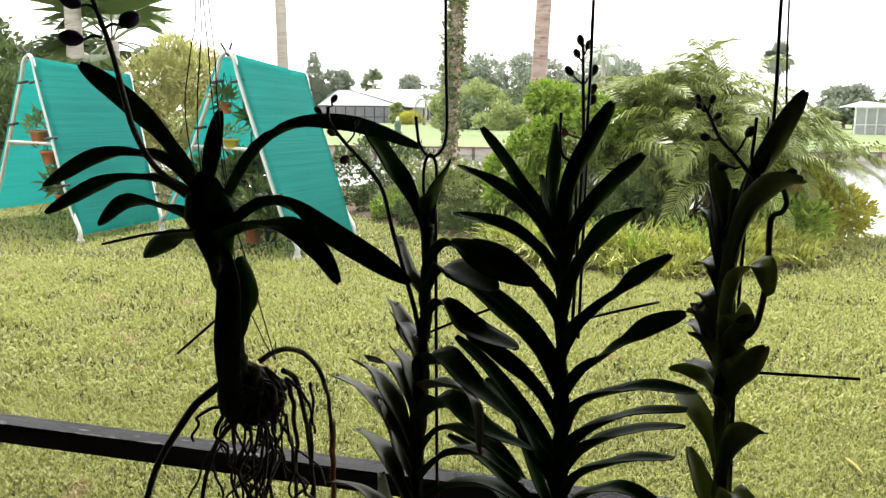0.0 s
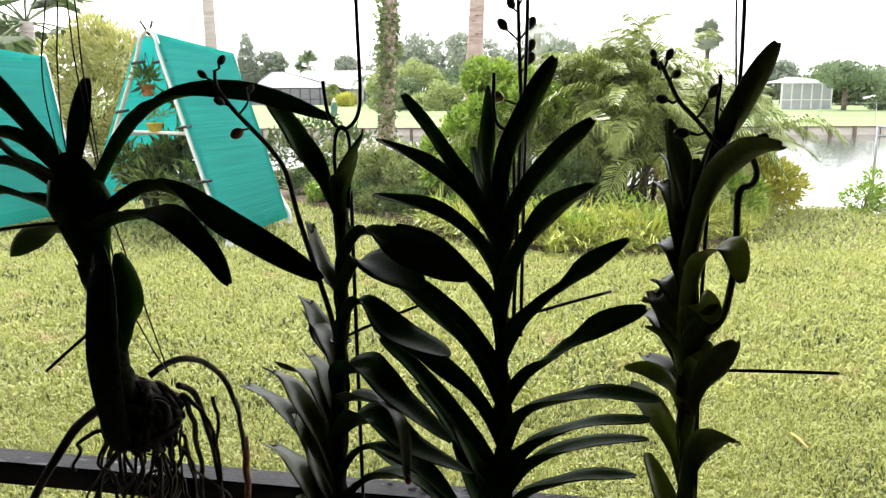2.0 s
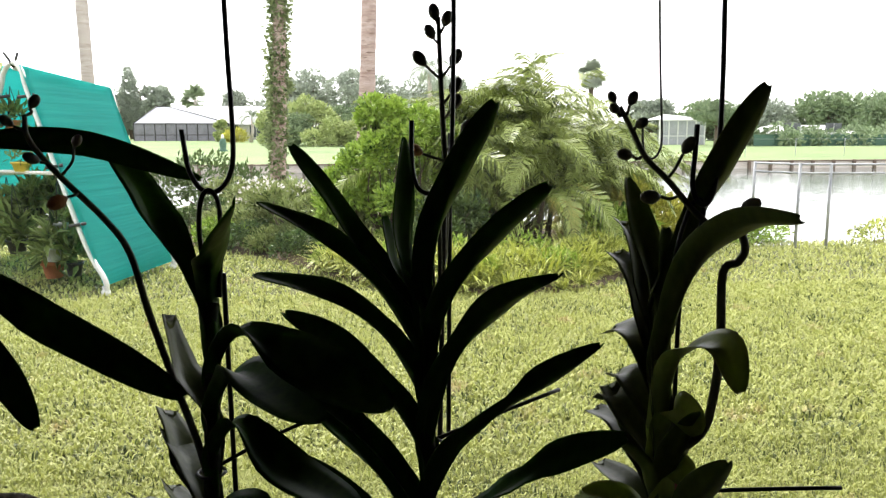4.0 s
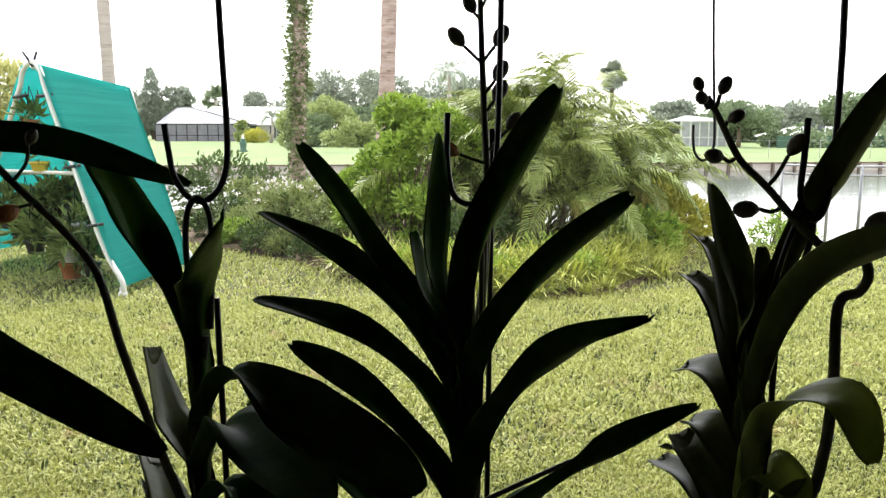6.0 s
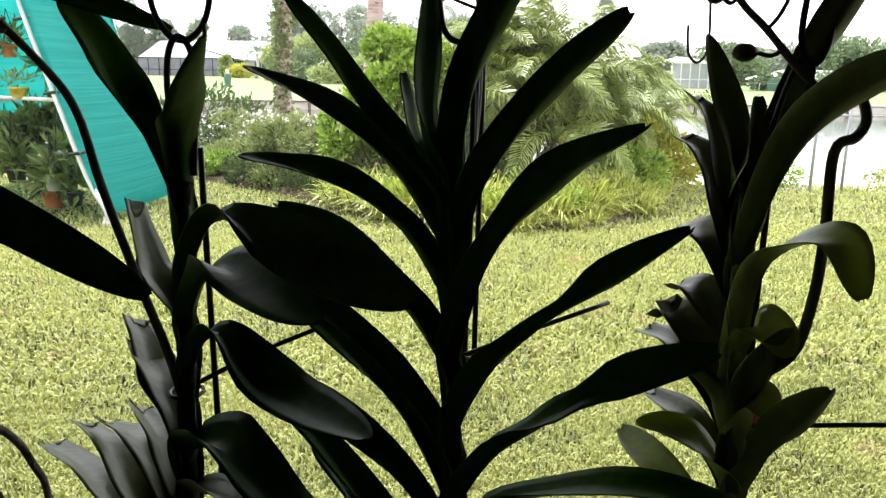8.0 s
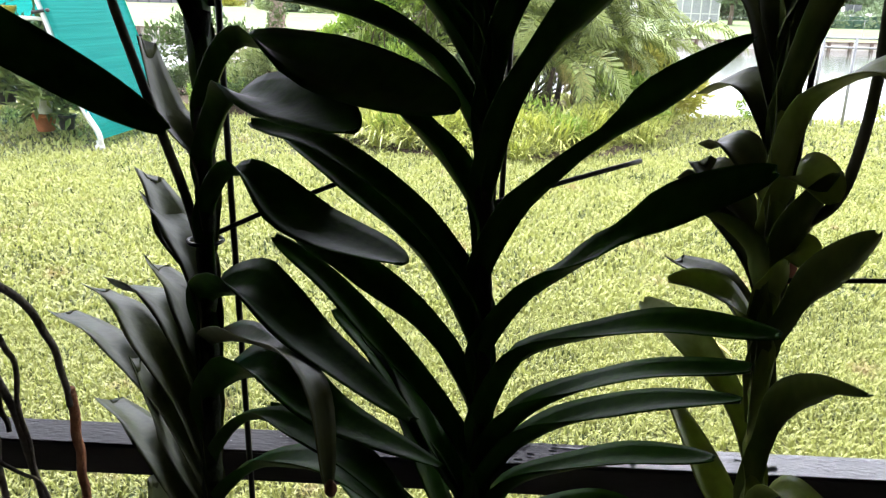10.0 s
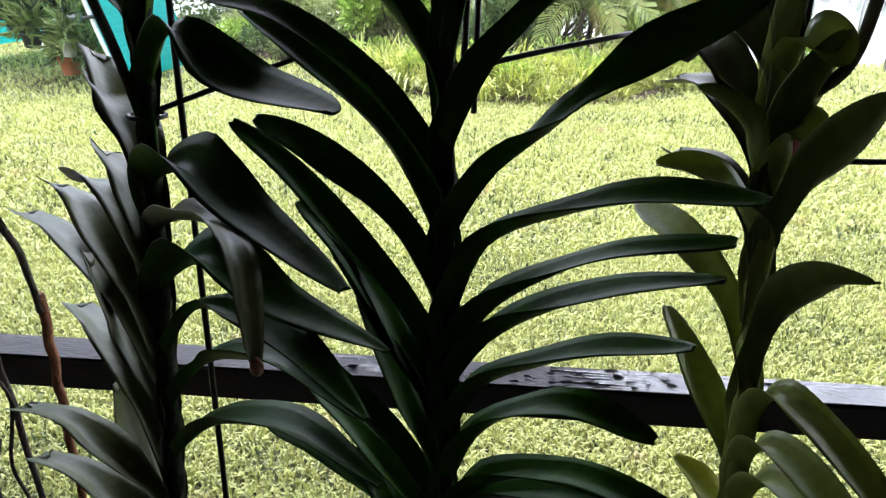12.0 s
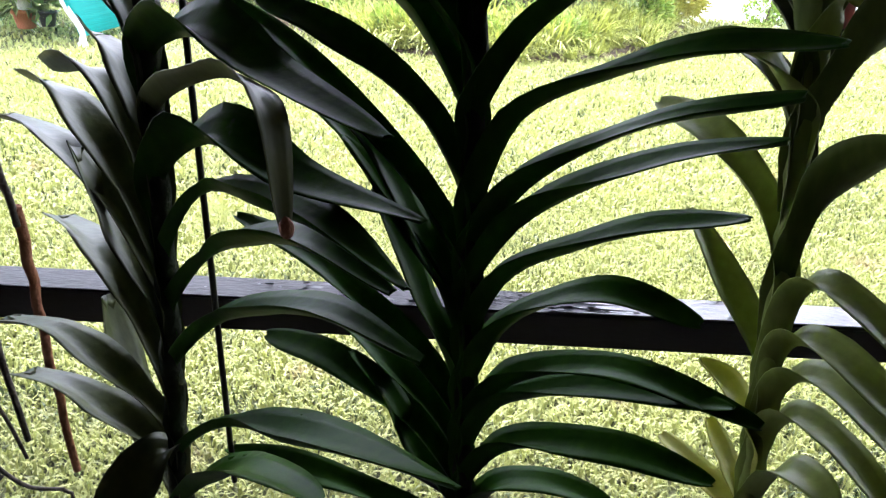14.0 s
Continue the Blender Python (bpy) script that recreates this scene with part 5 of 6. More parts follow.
tall.leaf(1.184, 130, (0.066, 0.060), (0.162, 0.110), (0.261, 0.139), 0.032, -5)
tall.leaf(1.126, 136, (0.064, 0.062), (0.139, 0.097), (0.215, 0.112), 0.032, -30)
tall.leaf(1.068, 140, (0.079, 0.076), (0.154, 0.132), (0.229, 0.168), 0.032, -10)
tall.leaf(1.030, 132, (0.059, 0.060), (0.117, 0.106), (0.181, 0.137), 0.032, 0)
tall.leaf(1.011, 142, (0.039, 0.063), (0.080, 0.127), (0.122, 0.155), 0.032, 5)
tall.leaf(1.126, -40, (0.044, 0.067), (0.133, 0.114), (0.217, 0.127), 0.032, 15)
tall.leaf(1.085, -38, (0.050, 0.064), (0.120, 0.111), (0.201, 0.138), 0.032, 10)
tall.leaf(1.060, -37, (0.055, 0.070), (0.125, 0.112), (0.197, 0.137), 0.032, 10)
tall.leaf(1.021, -37, (0.043, 0.058), (0.113, 0.103), (0.185, 0.126), 0.032, 5)
tall.leaf(0.978, -36, (0.042, 0.062), (0.103, 0.097), (0.168, 0.091), 0.032, 15)
tall.leaf(0.934, -37, (0.046, 0.054), (0.117, 0.086), (0.216, 0.076), 0.032, 10)
tall.leaf(0.910, -37, (0.038, 0.055), (0.106, 0.092), (0.197, 0.107), 0.032, 10)
tall.leaf(0.873, -37, (0.045, 0.053), (0.120, 0.080), (0.194, 0.081), 0.032, 20)
tall.leaf(0.829, -37, (0.028, 0.048), (0.071, 0.071), (0.125, 0.076), 0.032, 5)
tall.leaf(1.010, 136, (0.045, 0.059), (0.083, 0.100), (0.127, 0.133), 0.032, 5)
tall.leaf(0.968, 142, (0.034, 0.048), (0.056, 0.095), (0.088, 0.143), 0.032, 5)
tall.leaf(0.932, 136, (0.084, 0.057), (0.172, 0.094), (0.269, 0.107), 0.032, 0)
tall.leaf(0.896, 130, (0.051, 0.034), (0.108, 0.059), (0.186, 0.079), 0.032, 10)
tall.leaf(0.862, 136, (0.069, 0.047), (0.146, 0.069), (0.238, 0.060), 0.032, -30)
tall.leaf(0.836, 144, (0.042, 0.041), (0.072, 0.094), (0.112, 0.124), 0.032, 5)
tall.leaf(0.794, 154, (0.087, 0.035), (0.160, 0.044), (0.232, 0.042), 0.032, -10)

pale = Orchid(0.5665, 1.302, 0.768, 1.440, -0.018, "paler green vanda orchid with a knobbly flower stalk", M_LEAFPALE, 0.0092, M_LEAFPALE, 0.0120, 0.10)
pale.leaf(1.419, -40, (0.030, 0.094), (0.061, 0.166), (0.093, 0.229), 0.037, -40, M_LEAFMID)
pale.leaf(1.413, 120, (0.013, 0.058), (0.031, 0.105), (0.047, 0.145), 0.037, -5, M_LEAFMID)
pale.leaf(1.424, 100, (-0.006, 0.037), (-0.007, 0.062), (-0.007, 0.086), 0.037, 30, M_LEAFMID)
pale.leaf(1.375, -80, (0.049, 0.104), (0.114, 0.152), (0.187, 0.163), 0.037, -30, M_LEAFMID)
pale.leaf(1.376, 100, (0.035, 0.082), (0.059, 0.118), (0.088, 0.132), 0.037, 15, M_LEAFGREY, bite=True)
pale.leaf(1.339, 100, (0.035, 0.082), (0.065, 0.120), (0.104, 0.132), 0.037, 5, M_LEAFGREY, bite=True)
pale.leaf(1.306, 100, (0.029, 0.073), (0.067, 0.087), (0.112, 0.072), 0.037, -25, M_LEAFGREY, bite=True)
pale.leaf(1.315, -80, (0.027, 0.072), (0.092, 0.101), (0.122, 0.064), 0.037, 25)
pale.leaf(1.286, 100, (0.038, 0.039), (0.069, 0.055), (0.101, 0.045), 0.037, -10, M_LEAFGREY, bite=True)
pale.leaf(1.250, 100, (0.059, 0.042), (0.098, 0.061), (0.131, 0.044), 0.037, -15, M_LEAFGREY, bite=True)
pale.leaf(1.309, -70, (0.015, 0.022), (0.038, 0.018), (0.052, 0.003), 0.037, 30)
pale.leaf(1.240, -70, (0.010, 0.021), (0.023, 0.030), (0.037, 0.017), 0.037, 30)
pale.leaf(1.187, 160, (0.029, 0.031), (0.057, 0.043), (0.084, 0.043), 0.037, -15)
pale.leaf(1.215, 100, (0.029, 0.043), (0.071, 0.080), (0.119, 0.100), 0.037, -10, M_LEAFGREY, bite=True)
pale.leaf(1.194, 100, (0.037, 0.053), (0.089, 0.085), (0.157, 0.079), 0.037, -10, M_LEAFGREY, bite=True)
pale.leaf(1.227, 150, (0.015, 0.033), (0.037, 0.052), (0.059, 0.060), 0.037, 30, M_LEAFMID)
pale.leaf(1.146, 100, (0.027, 0.040), (0.074, 0.069), (0.148, 0.066), 0.037, 0, M_LEAFGREY, bite=True)
pale.leaf(1.231, -65, (0.011, 0.038), (0.023, 0.072), (0.040, 0.104), 0.037, -15, M_LEAFMID)
pale.leaf(1.177, -65, (0.031, 0.060), (0.051, 0.092), (0.075, 0.123), 0.037, -35, M_LEAFMID)
pale.leaf(1.065, 100, (0.043, 0.041), (0.110, 0.077), (0.202, 0.084), 0.037, -25)
pale.leaf(0.963, 100, (0.041, 0.042), (0.092, 0.079), (0.138, 0.106), 0.037, 10)
pale.leaf(1.068, -70, (0.020, 0.069), (0.049, 0.102), (0.088, 0.115), 0.037, -40, M_LEAFMID)
pale.leaf(0.995, -75, (0.019, 0.068), (0.066, 0.072), (0.154, 0.040), 0.037, 0)
pale.leaf(0.966, -75, (0.015, 0.051), (0.058, 0.060), (0.136, 0.036), 0.037, 0)
pale.leaf(0.935, -75, (0.020, 0.055), (0.062, 0.067), (0.137, 0.043), 0.037, -5)
pale.leaf(0.907, -75, (0.021, 0.049), (0.069, 0.055), (0.135, 0.029), 0.037, -5)
pale.leaf(0.865, -75, (0.019, 0.042), (0.048, 0.054), (0.077, 0.050), 0.037, 10)
pale.leaf(0.921, 130, (0.018, 0.019), (0.037, 0.038), (0.060, 0.047), 0.037, 5, M_LEAFYOUNG, "yellow-green young leaf")
pale.leaf(0.852, 100, (0.031, 0.016), (0.052, 0.031), (0.070, 0.044), 0.034, 25, M_LEAFYOUNG, "yellow-green young leaf")
pale.leaf(0.839, 120, (0.030, 0.009), (0.062, 0.021), (0.097, 0.031), 0.037, 10, M_LEAFYOUNG, "yellow-green young leaf")

crown = part("crown", lathe("crown", [(0.012, -0.15), (0.018, -0.13), (0.025, -0.08), (0.039, -0.035), (0.049, 0.0), (0.040, 0.03), (0.026, 0.055), (0.008, 0.07)], M_LEAF, 16), M_LEAF, bare_root.ob, "packed dark leaf bases")
crown.matrix_local = Matrix.Translation((bare_root.lean * (1.445 - bare_root.low), 0, 1.445 - bare_root.low)) @ pose(0, 0, 0, 0, -9.5, 0) @ Matrix.Diagonal((0.92, 0.55, 1, 1))


def husk(points, widths, face, mat, seed, label):
    """A stiff dead leaf base on the bare-rooted orchid: a curved strip with torn ends, bowed towards face."""
    rng = random.Random(seed)
    base, face = bare_root.ob.matrix_world.translation, Vector(face).normalized()
    line = smooth_path([Vector(q) - base for q in points], 4)
    n, verts, faces = len(line) - 1, [], []
    us = (-1, -0.5, 0, 0.5, 1)
    for i, q in enumerate(line):
        t = (line[min(i + 1, n)] - line[max(i - 1, 0)]).normalized()
        side = t.cross(face).normalized()
        k = i / n * (len(widths) - 1)
        w = widths[int(min(k, len(widths) - 2))]
        w += (widths[int(min(k, len(widths) - 2)) + 1] - w) * (k - int(min(k, len(widths) - 2)))
        for back in (0, 1):
            for u in us:
                torn = t * rng.uniform(-0.012, 0.004) * (1 if i == n else -1) if i in (0, n) else Vector()
                verts.append(q + side * (u * w / 2) - face * (0.1 * w * u * u + back * 0.0018) + torn)
        if i:
            o, m = (i - 1) * 10, i * 10
            for j in range(4):
                faces += [(o + j, o + j + 1, m + j + 1, m + j), (o + 6 + j, o + 5 + j, m + 5 + j, m + 6 + j)]
            faces += [(o, m, m + 5, o + 5), (o + 4, o + 9, m + 9, m + 4)]
    faces += [(0, 5, 6, 1), (1, 6, 7, 2), (2, 7, 8, 3), (3, 8, 9, 4)]
    e = n * 10
    faces += [(e + j, e + j + 1, e + j + 6, e + j + 5) for j in range(4)]
    return part("husk", mesh_from("husk", verts, faces, mat), mat, bare_root.ob, label)


husk([(-0.236, 1.425, 1.385), (-0.205, 1.355, 1.345), (-0.207, 1.345, 1.25), (-0.215, 1.375, 1.16), (-0.222, 1.41, 1.09)], (0.02, 0.036, 0.042, 0.038, 0.028), (0.1, -1, 0.1), M_STEM, 1, "stiff dead leaf hanging before the stem")
husk([(-0.225, 1.42, 1.30), (-0.232, 1.39, 1.335), (-0.240, 1.375, 1.375)], (0.022, 0.026, 0.012), (-0.2, -1, 0.3), M_LEAFGREY, 3, "greyish torn leaf base")

# flower stalks
spike = bare_root.piece("flower_stalk", [(-0.274, 1.44, 1.466), (-0.324, 1.39, 1.519), (-0.35, 1.37, 1.58), (-0.366, 1.37, 1.645), (-0.382, 1.37, 1.712), (-0.405, 1.37, 1.779), (-0.422, 1.37, 1.836)], taper(30, 0.0052, 0.0036), M_SPIKE, "thick bare flower stalk")
for p, way in (((-0.4, 1.37, 1.761), (-0.8, 0, 0.2)), ((-0.392, 1.37, 1.72), (-1, -0.1, -0.1)), ((-0.387, 1.37, 1.734), (0.9, -0.2, 0.15)), ((-0.417, 1.37, 1.806), (-0.9, 0, -0.4))):
    q = Vector(p) + Vector(way) * 0.028
    bare_root.piece("pedicel", [p, Vector(p).lerp(q, 0.5) + Vector((0, 0, 0.004)), q], 0.0024, M_SPIKE, parent=spike)
    bare_root.bud(q, Vector(way) + Vector((0, 0, 0.2)), 0.034, M_BUDPURPLE, spike)

spike = broad.piece("flower_stalk", [(0.094, 1.417, 1.238), (0.086, 1.397, 1.298), (0.074, 1.382, 1.353), (0.052, 1.377, 1.434), (0.038, 1.377, 1.492), (0.017, 1.377, 1.525), (-0.023, 1.377, 1.569), (-0.044, 1.377, 1.599), (-0.046, 1.377, 1.62)], taper(40, 0.0042, 0.0024), M_SPIKE, "thin bent flower stalk")
for p, q, s, m in (((-0.044, 1.377, 1.6), (-0.056, 1.377, 1.61), 0.013, M_BUD), ((-0.046, 1.377, 1.619), (-0.041, 1.377, 1.626), 0.013, M_BUD), ((-0.028, 1.377, 1.574), (-0.034, 1.372, 1.578), 0.014, M_BUD), ((-0.006, 1.377, 1.55), (-0.012, 1.369, 1.546), 0.018, M_BUDORANGE), ((-0.018, 1.377, 1.565), (-0.004, 1.373, 1.591), 0.012, M_BUD)):
    broad.piece("pedicel", [p, Vector(p).lerp(Vector(q), 0.5) + Vector((0.004, 0, 0)), q], 0.0014, M_SPIKE, parent=spike)
    broad.bud(q, Vector(q) - Vector(p), s, m, spike)

spike = tall.piece("flower_stalk", [(0.319, 1.42, 1.366), (0.339, 1.425, 1.456), (0.344, 1.425, 1.536), (0.341, 1.425, 1.606), (0.338, 1.425, 1.666), (0.336, 1.425, 1.718)], taper(25, 0.0040, 0.0022), M_SPIKE, "upright knobbly flower stalk")
for p, q, s in (((0.337, 1.425, 1.706), (0.334, 1.425, 1.714), 0.016), ((0.337, 1.425, 1.7), (0.341, 1.42, 1.708), 0.015), ((0.337, 1.425, 1.691), (0.331, 1.42, 1.696), 0.015), ((0.339, 1.425, 1.656), (0.323, 1.423, 1.67), 0.017), ((0.339, 1.425, 1.658), (0.348, 1.42, 1.67), 0.017), ((0.34, 1.425, 1.631), (0.348, 1.42, 1.642), 0.017), ((0.341, 1.425, 1.616), (0.348, 1.42, 1.626), 0.017), ((0.343, 1.425, 1.574), (0.319, 1.42, 1.582), 0.017), ((0.343, 1.425, 1.584), (0.359, 1.42, 1.602), 0.016)):
    tall.piece("pedicel", [p, Vector(p).lerp(Vector(q), 0.5), q], 0.0014, M_SPIKE, parent=spike)
    tall.bud(q, Vector(q) - Vector(p) + Vector((0, 0, 0.004)), s, M_BUDORANGE if q[2] < 1.6 else M_BUD, spike)

spike = pale.piece("flower_stalk", [(0.558, 1.345, 1.276), (0.586, 1.325, 1.306), (0.595, 1.319, 1.351), (0.598, 1.318, 1.406), (0.597, 1.318, 1.47), (0.609, 1.312, 1.482), (0.613, 1.309, 1.498), (0.602, 1.315, 1.522), (0.587, 1.324, 1.515), (0.578, 1.329, 1.522), (0.569, 1.334, 1.532), (0.548, 1.344, 1.559), (0.529, 1.352, 1.58), (0.515, 1.358, 1.609), (0.505, 1.362, 1.628)], taper(70, 0.0048, 0.0026), M_SPIKE, "knobbly looping flower stalk")
for p, q, s in (((0.505, 1.362, 1.627), (0.5, 1.362, 1.632), 0.012), ((0.508, 1.361, 1.621), (0.502, 1.359, 1.623), 0.013), ((0.51, 1.36, 1.619), (0.513, 1.357, 1.629), 0.014), ((0.515, 1.358, 1.607), (0.519, 1.354, 1.609), 0.014), ((0.527, 1.353, 1.581), (0.516, 1.353, 1.581), 0.016), ((0.548, 1.344, 1.559), (0.56, 1.337, 1.583), 0.017), ((0.56, 1.339, 1.544), (0.542, 1.342, 1.542), 0.019), ((0.599, 1.317, 1.525), (0.607, 1.309, 1.531), 0.019)):
    pale.piece("pedicel", [p, Vector(p).lerp(Vector(q), 0.5) - Vector((0, 0, 0.003)), q], 0.0017, M_SPIKE, parent=spike)
    pale.bud(q, Vector(q) - Vector(p) + Vector((0, -0.004, 0.002)), s, M_BUD, spike)

dried = broad.bud((0.2, 1.203, 1.163), (0.02, -0.02, -0.35), 0.011, M_BROWN, broad.ob)
dried.name = "dried_tip"
tagged(dried, "brown dried leaf tip")

# bare roots of the first orchid
rng3 = random.Random(21)
ball = Vector((-0.205, 1.465, 1.118))
for i in range(46):
    a, b = rng3.uniform(0, 6.283), rng3.uniform(-1.0, 1.0)
    p = ball + Vector((math.cos(a) * 0.05 * math.cos(b), math.sin(a) * 0.035 * math.cos(b), 0.058 * math.sin(b)))
    pts = [p]
    for j in range(4):
        p = ball + (p - ball + Vector((rng3.gauss(0, 0.035), rng3.gauss(0, 0.03), rng3.gauss(0, 0.035)))).normalized() * rng3.uniform(0.035, 0.062)
        pts.append(p)
    bare_root.piece("root", pts, rng3.uniform(0.0035, 0.007), M_ROOT, steps=3, sides=6)
for i in range(26):
    a = rng3.uniform(0, 6.283)
    p = ball + Vector((math.cos(a) * 0.055, math.sin(a) * 0.04, rng3.uniform(-0.05, -0.02)))
    pts, end = [p], rng3.uniform(0.62, 0.98)
    while p.z > end:
        p = p + Vector((rng3.gauss(0, 0.016), rng3.gauss(0, 0.012), -rng3.uniform(0.02, 0.045)))
        pts.append(p)
    r0 = rng3.uniform(0.0012, 0.0034)
    if len(pts) > 2:
        bare_root.piece("root", pts, r0, M_ROOT, steps=3, sides=5)


def root(a, b, c, e, r, mat=M_ROOT, label="", wave=0.002):
    """A long root bending from a to e, drawn towards b and c on the way, a little wavy and thinner at its end."""
    pts = []
    for i in range(13):
        k = i / 12
        p = Vector(a) * (1 - k) ** 3 + Vector(b) * (3 * k * (1 - k) ** 2) + Vector(c) * (3 * k * k * (1 - k)) + Vector(e) * k ** 3
        pts.append(p + Vector((rng3.gauss(0, wave), rng3.gauss(0, wave), 0)) * min(1, k * 4))
    bare_root.piece("root", pts, taper(36, r, r * 0.72), mat, label, 3, 8)


root((-0.232, 1.46, 1.161), (-0.292, 1.47, 1.136), (-0.422, 1.47, 0.996), (-0.429, 1.47, 0.846), 0.0078)
root((-0.197, 1.47, 1.182), (-0.125, 1.53, 1.245), (-0.103, 1.62, 1.09), (-0.110, 1.64, 0.986), 0.0052, wave=0.0015)
root((-0.110, 1.64, 1.006), (-0.112, 1.66, 0.926), (-0.116, 1.67, 0.806), (-0.108, 1.66, 0.646), 0.0066, M_ROOTRUST, "rusty brown root", 0.002)
root((-0.254, 1.47, 1.096), (-0.302, 1.48, 1.096), (-0.324, 1.48, 1.066), (-0.324, 1.48, 1.026), 0.0036)
root((-0.247, 1.47, 1.066), (-0.297, 1.48, 1.026), (-0.317, 1.48, 0.936), (-0.317, 1.48, 0.786), 0.0048)
root((-0.152, 1.46, 1.171), (-0.122, 1.52, 1.146), (-0.150, 1.60, 0.966), (-0.135, 1.62, 0.726), 0.0050)
root((-0.147, 1.46, 1.156), (-0.140, 1.52, 1.086), (-0.175, 1.58, 0.966), (-0.170, 1.60, 0.70), 0.0046)
root((-0.142, 1.45, 1.161), (-0.107, 1.445, 1.141), (-0.095, 1.445, 1.106), (-0.096, 1.445, 1.066), 0.0032)
root((-0.115, 1.50, 1.136), (-0.118, 1.56, 1.056), (-0.155, 1.60, 0.936), (-0.142, 1.61, 0.706), 0.0030, wave=0.0045)
root((-0.222, 1.46, 1.066), (-0.242, 1.45, 0.986), (-0.217, 1.45, 0.866), (-0.237, 1.45, 0.666), 0.0026, wave=0.005)
root((-0.182, 1.46, 1.066), (-0.167, 1.45, 0.986), (-0.197, 1.45, 0.866), (-0.172, 1.45, 0.646), 0.0026, wave=0.005)
for pts in ([(-0.277, 1.41, 1.421), (-0.352, 1.41, 1.413), (-0.436, 1.41, 1.394)], [(-0.254, 1.44, 1.268), (-0.287, 1.42, 1.238), (-0.317, 1.41, 1.211)]):
    bare_root.piece("tie_end", pts, 0.0024, M_WIRE, "black tie end")

# hangers: hooks and wires from the ceiling
CEILING = 2.52


def hook(points, r, label):
    base = Vector((points[0][0], points[0][1], CEILING))
    t = thing("hanging_hook", pose(*base), label, "hook", "hanging hooks")
    pts = [Vector((0, 0, 0.01)), Vector((0, 0, -0.3))] + [Vector(p) - base for p in points]
    part("wire", tube("wire", smooth_path(pts, 6), r, M_WIRE, 8), M_WIRE, t)
    part("ceiling_eye", lathe("ceiling_eye", [(0.0005, 0.0), (0.012, 0.0), (0.012, -0.006), (0.005, -0.014), (0.0005, -0.02)], M_WIRE, 12), M_WIRE, t)
    return t


hook([(0.127, 1.415, 1.85), (0.129, 1.415, 1.7), (0.1315, 1.415, 1.6), (0.128, 1.415, 1.565), (0.115, 1.415, 1.547), (0.1, 1.415, 1.548), (0.089, 1.415, 1.565), (0.0855, 1.415, 1.585), (0.083, 1.415, 1.607)], 0.0026, "dark wire hook holding the broad-leaved orchid")
hook([(0.343, 1.363, 1.803), (0.3425, 1.363, 1.653), (0.34, 1.363, 1.578), (0.332, 1.363, 1.553), (0.32, 1.363, 1.546), (0.308, 1.363, 1.553), (0.303, 1.363, 1.577), (0.303, 1.363, 1.615)], 0.0024, "dark wire hook holding the tall orchid")
hook([(0.591, 1.332, 1.803), (0.594, 1.332, 1.653), (0.593, 1.332, 1.568), (0.587, 1.332, 1.539), (0.577, 1.332, 1.536), (0.569, 1.332, 1.553), (0.57, 1.332, 1.583), (0.571, 1.332, 1.611)], 0.0026, "dark wire hook holding the pale orchid")
hook([(0.88, 2.2, 1.95), (0.888, 2.2, 1.75), (0.898, 2.2, 1.6), (0.894, 2.2, 1.562), (0.878, 2.2, 1.546), (0.862, 2.2, 1.56), (0.857, 2.2, 1.585), (0.856, 2.2, 1.613)], 0.0026, "empty thin wire hook under the eaves")

# loops that sit in the hooks, stakes and ties
broad.piece("wire_loop", [(0.102, 1.412, 1.44), (0.096, 1.412, 1.5), (0.098, 1.412, 1.535), (0.106, 1.412, 1.548), (0.115, 1.412, 1.536), (0.116, 1.412, 1.5), (0.112, 1.415, 1.44)], 0.0026, M_WIRE, "doubled dark wire loop")
broad.piece("stake", [(0.113, 1.44, 1.46), (0.115, 1.44, 1.28), (0.119, 1.44, 1), (0.122, 1.44, 0.8)], 0.0028, M_WIRE, "thin dark stake")
tall.piece("wire_loop", [(0.326, 1.38, 1.403), (0.322, 1.36, 1.473), (0.316, 1.342, 1.523), (0.32, 1.34, 1.549), (0.326, 1.342, 1.523), (0.33, 1.365, 1.463), (0.331, 1.38, 1.403)], 0.0022, M_WIRE, "doubled dark wire loop")
tall.piece("stake", [(0.35, 1.44, 1.603), (0.349, 1.44, 1.423), (0.348, 1.44, 1.253)], 0.0026, M_WIRE, "thin dark stake")
tall.piece("stake", [(0.342, 1.42, 1.553), (0.339, 1.42, 1.423), (0.336, 1.42, 1.273)], 0.0028, M_WIRE, "thin dark stake")
pale.piece("wire_loop", [(0.554, 1.351, 1.403), (0.56, 1.344, 1.483), (0.568, 1.336, 1.528), (0.577, 1.334, 1.54), (0.583, 1.336, 1.523), (0.572, 1.344, 1.463), (0.562, 1.351, 1.403)], 0.0024, M_WIRE, "doubled dark wire loop")
pale.piece("stake", [(0.577, 1.366, 1.503), (0.576, 1.366, 1.303), (0.584, 1.366, 1.053), (0.59, 1.366, 0.863)], 0.0026, M_WIRE, "thin dark stake")
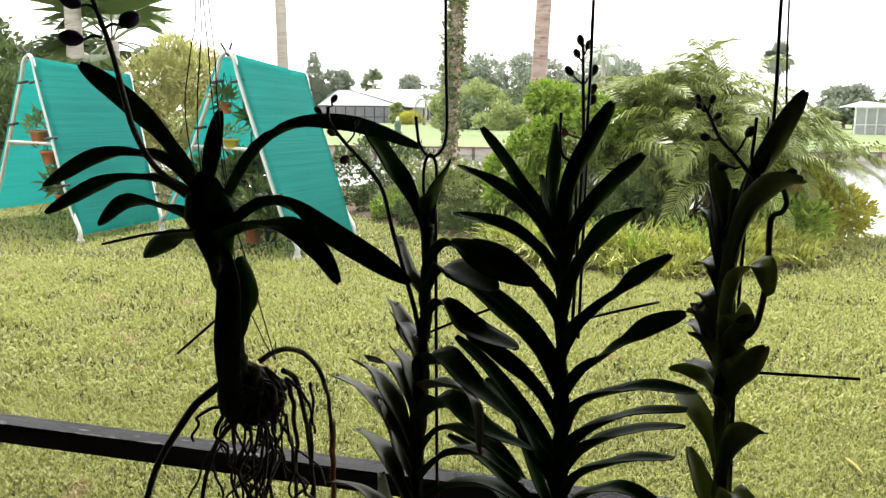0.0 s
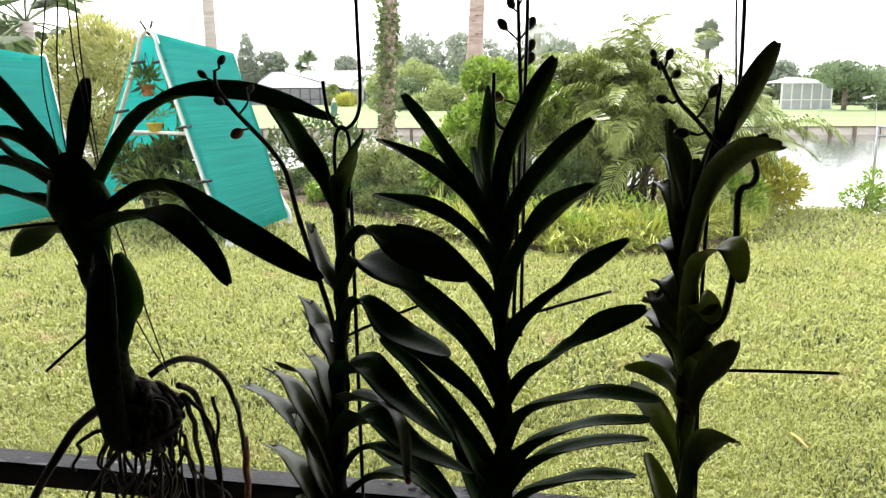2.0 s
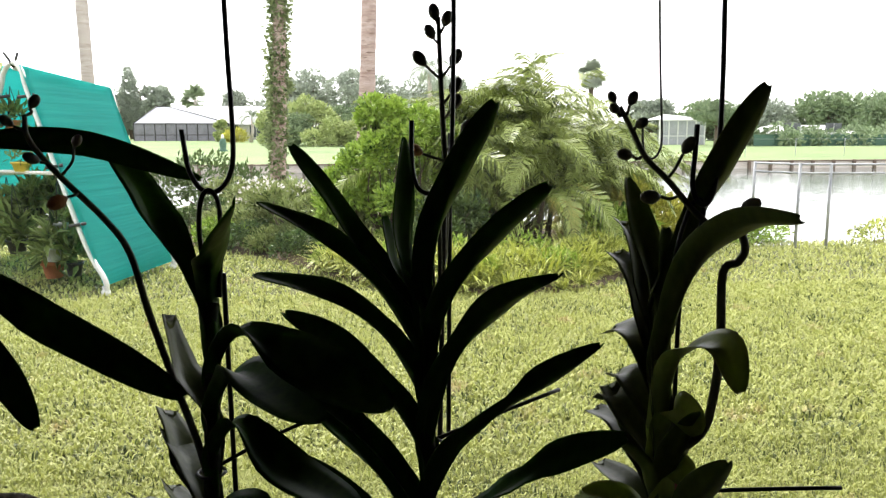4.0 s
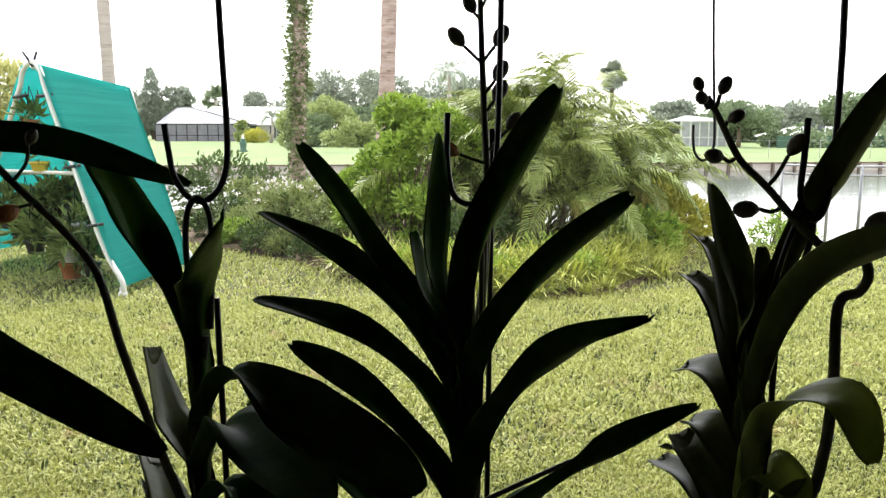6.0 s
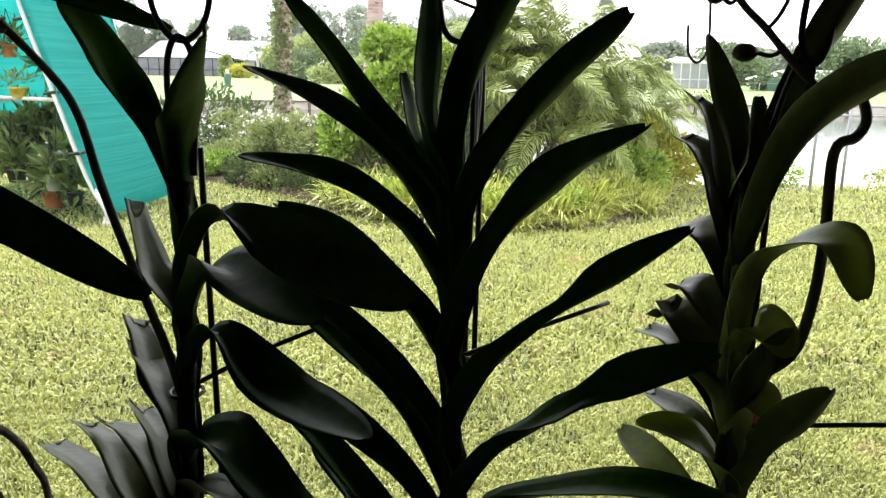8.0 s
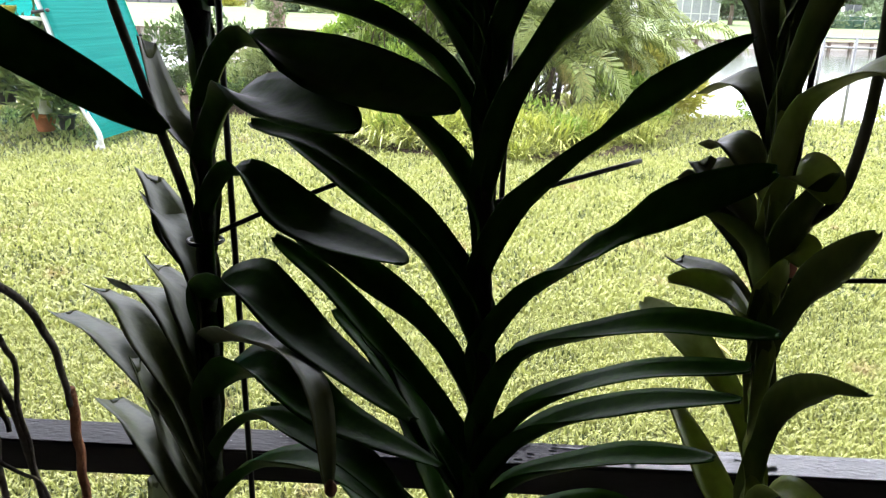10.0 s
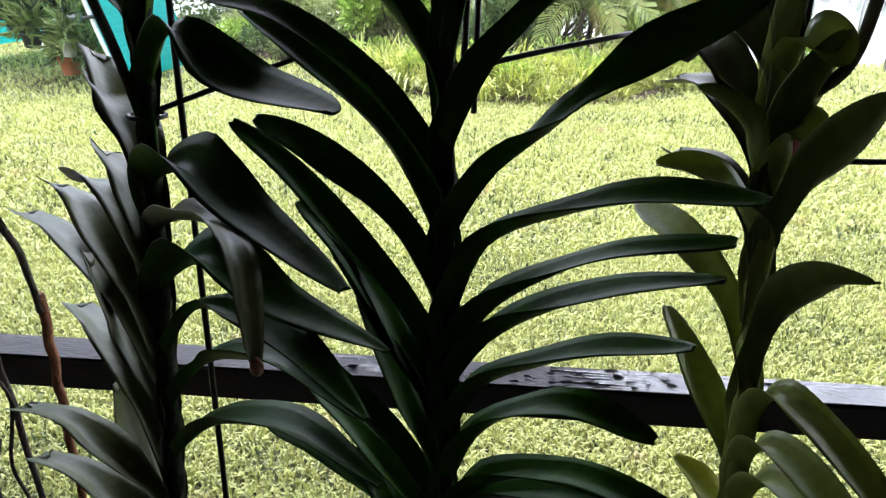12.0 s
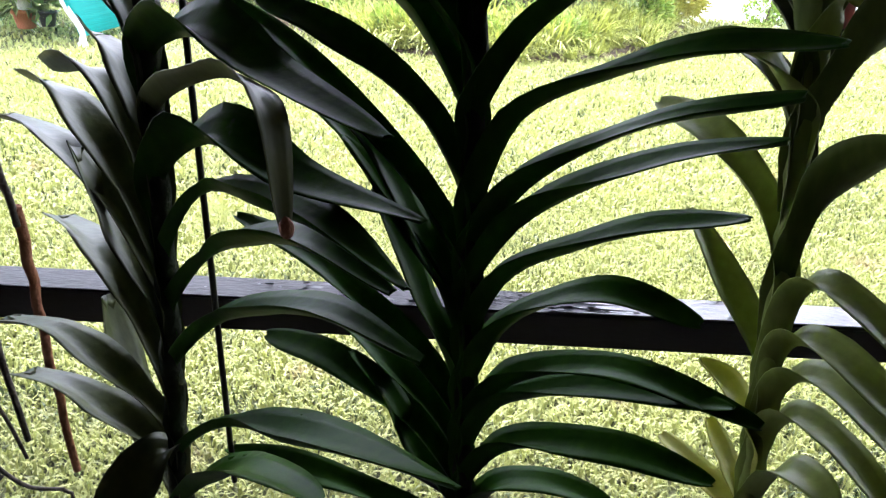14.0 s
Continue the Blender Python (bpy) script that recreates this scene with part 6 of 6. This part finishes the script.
for plant, ring_at, ends in ((broad, (0.097, 1.41, 1.256), [(0.097, 1.42, 1.256), (0.152, 1.45, 1.274), (0.203, 1.46, 1.292)]), (tall, (0.319, 1.355, 1.297), [(0.323, 1.366, 1.297), (0.39, 1.40, 1.307), (0.474, 1.444, 1.317)]), (pale, (0.560, 1.350, 1.240), [(0.565, 1.338, 1.240), (0.65, 1.333, 1.24), (0.742, 1.325, 1.24)]), (tall, (0.323, 1.345, 0.842), [(0.318, 1.355, 0.842), (0.291, 1.38, 0.845), (0.258, 1.41, 0.842)])):
    plant.piece("tie_end", ends, 0.0023, M_WIRE, "black tie end")
    loop = [Vector(ring_at) + Vector((0.014 * math.cos(a), 0.014 * math.sin(a), 0)) for a in np.linspace(0, 2 * math.pi, 9)]
    plant.piece("tie", loop, 0.0018, M_WIRE, "black tie round the stem", 3, 6)

# the bare-rooted orchid hangs on four thin wires
wires = thing("wire_hanger", pose(-0.275, 1.44, CEILING), "four thin bent wires holding the bare-rooted orchid", "hanger")
part("ceiling_eye", lathe("ceiling_eye", [(0.0005, 0.0), (0.012, 0.0), (0.012, -0.006), (0.005, -0.014), (0.0005, -0.02)], M_WIRE, 12), M_WIRE, wires)
for pts in ([(-0.275, 1.45, 1.806), (-0.288, 1.45, 1.706), (-0.301, 1.45, 1.621), (-0.292, 1.45, 1.526), (-0.262, 1.46, 1.356), (-0.252, 1.47, 1.146)], [(-0.27, 1.455, 1.806), (-0.274, 1.455, 1.706), (-0.282, 1.455, 1.626), (-0.28, 1.455, 1.506), (-0.247, 1.47, 1.306), (-0.227, 1.48, 1.146)], [(-0.264, 1.45, 1.806), (-0.258, 1.45, 1.706), (-0.254, 1.45, 1.621), (-0.232, 1.45, 1.456), (-0.213, 1.45, 1.387), (-0.182, 1.46, 1.256), (-0.166, 1.465, 1.188)], [(-0.258, 1.455, 1.806), (-0.25, 1.455, 1.706), (-0.248, 1.455, 1.626), (-0.238, 1.455, 1.506), (-0.227, 1.46, 1.336), (-0.192, 1.465, 1.236), (-0.17, 1.47, 1.188)]):
    base = Vector((-0.275, 1.44, CEILING))
    part("wire", tube("wire", smooth_path([Vector((0, 0, -0.005)), Vector((0, 0, -0.3))] + [Vector(p) - base for p in pts], 5), 0.0011, M_WIRE, 6), M_WIRE, wires)

bm = bmesh.new()
box(bm, (0.004, -0.0006, -0.018), (0.015, 0.0006, 0.016), 0.0004)
part("plant_tag", bm, M_TAG, pale.ob, "small faded pink plant tag").location = (0.560 - pale.ob.matrix_world.translation.x, 0.038, 1.254 - pale.ob.matrix_world.translation.z)

# a dead leaflet on the lawn
verts, faces = [], []
for i in range(9):
    k = i / 8
    w = 0.009 * math.sin(math.pi * (0.1 + 0.85 * k))
    for q in (-w, w):
        verts += [(0.17 * k, q, 0.04 + 0.01 * math.sin(k * 3)), (0.17 * k, q, 0.036 + 0.01 * math.sin(k * 3))]
    if i:
        o, m = 4 * (i - 1), 4 * i
        faces += [(o, o + 2, m + 2, m), (o + 1, m + 1, m + 3, o + 3), (o, m, m + 1, o + 1), (o + 2, o + 3, m + 3, m + 2)]
dead = new("fallen_leaf", mesh_from("fallen_leaf", verts, faces, M_ARECA_DRY))
dead.matrix_world = pose(1.825, 3.80, 0, 0, 0, -88)
tagged(dead, "dry yellow palm leaflet lying on the lawn", "leaf")
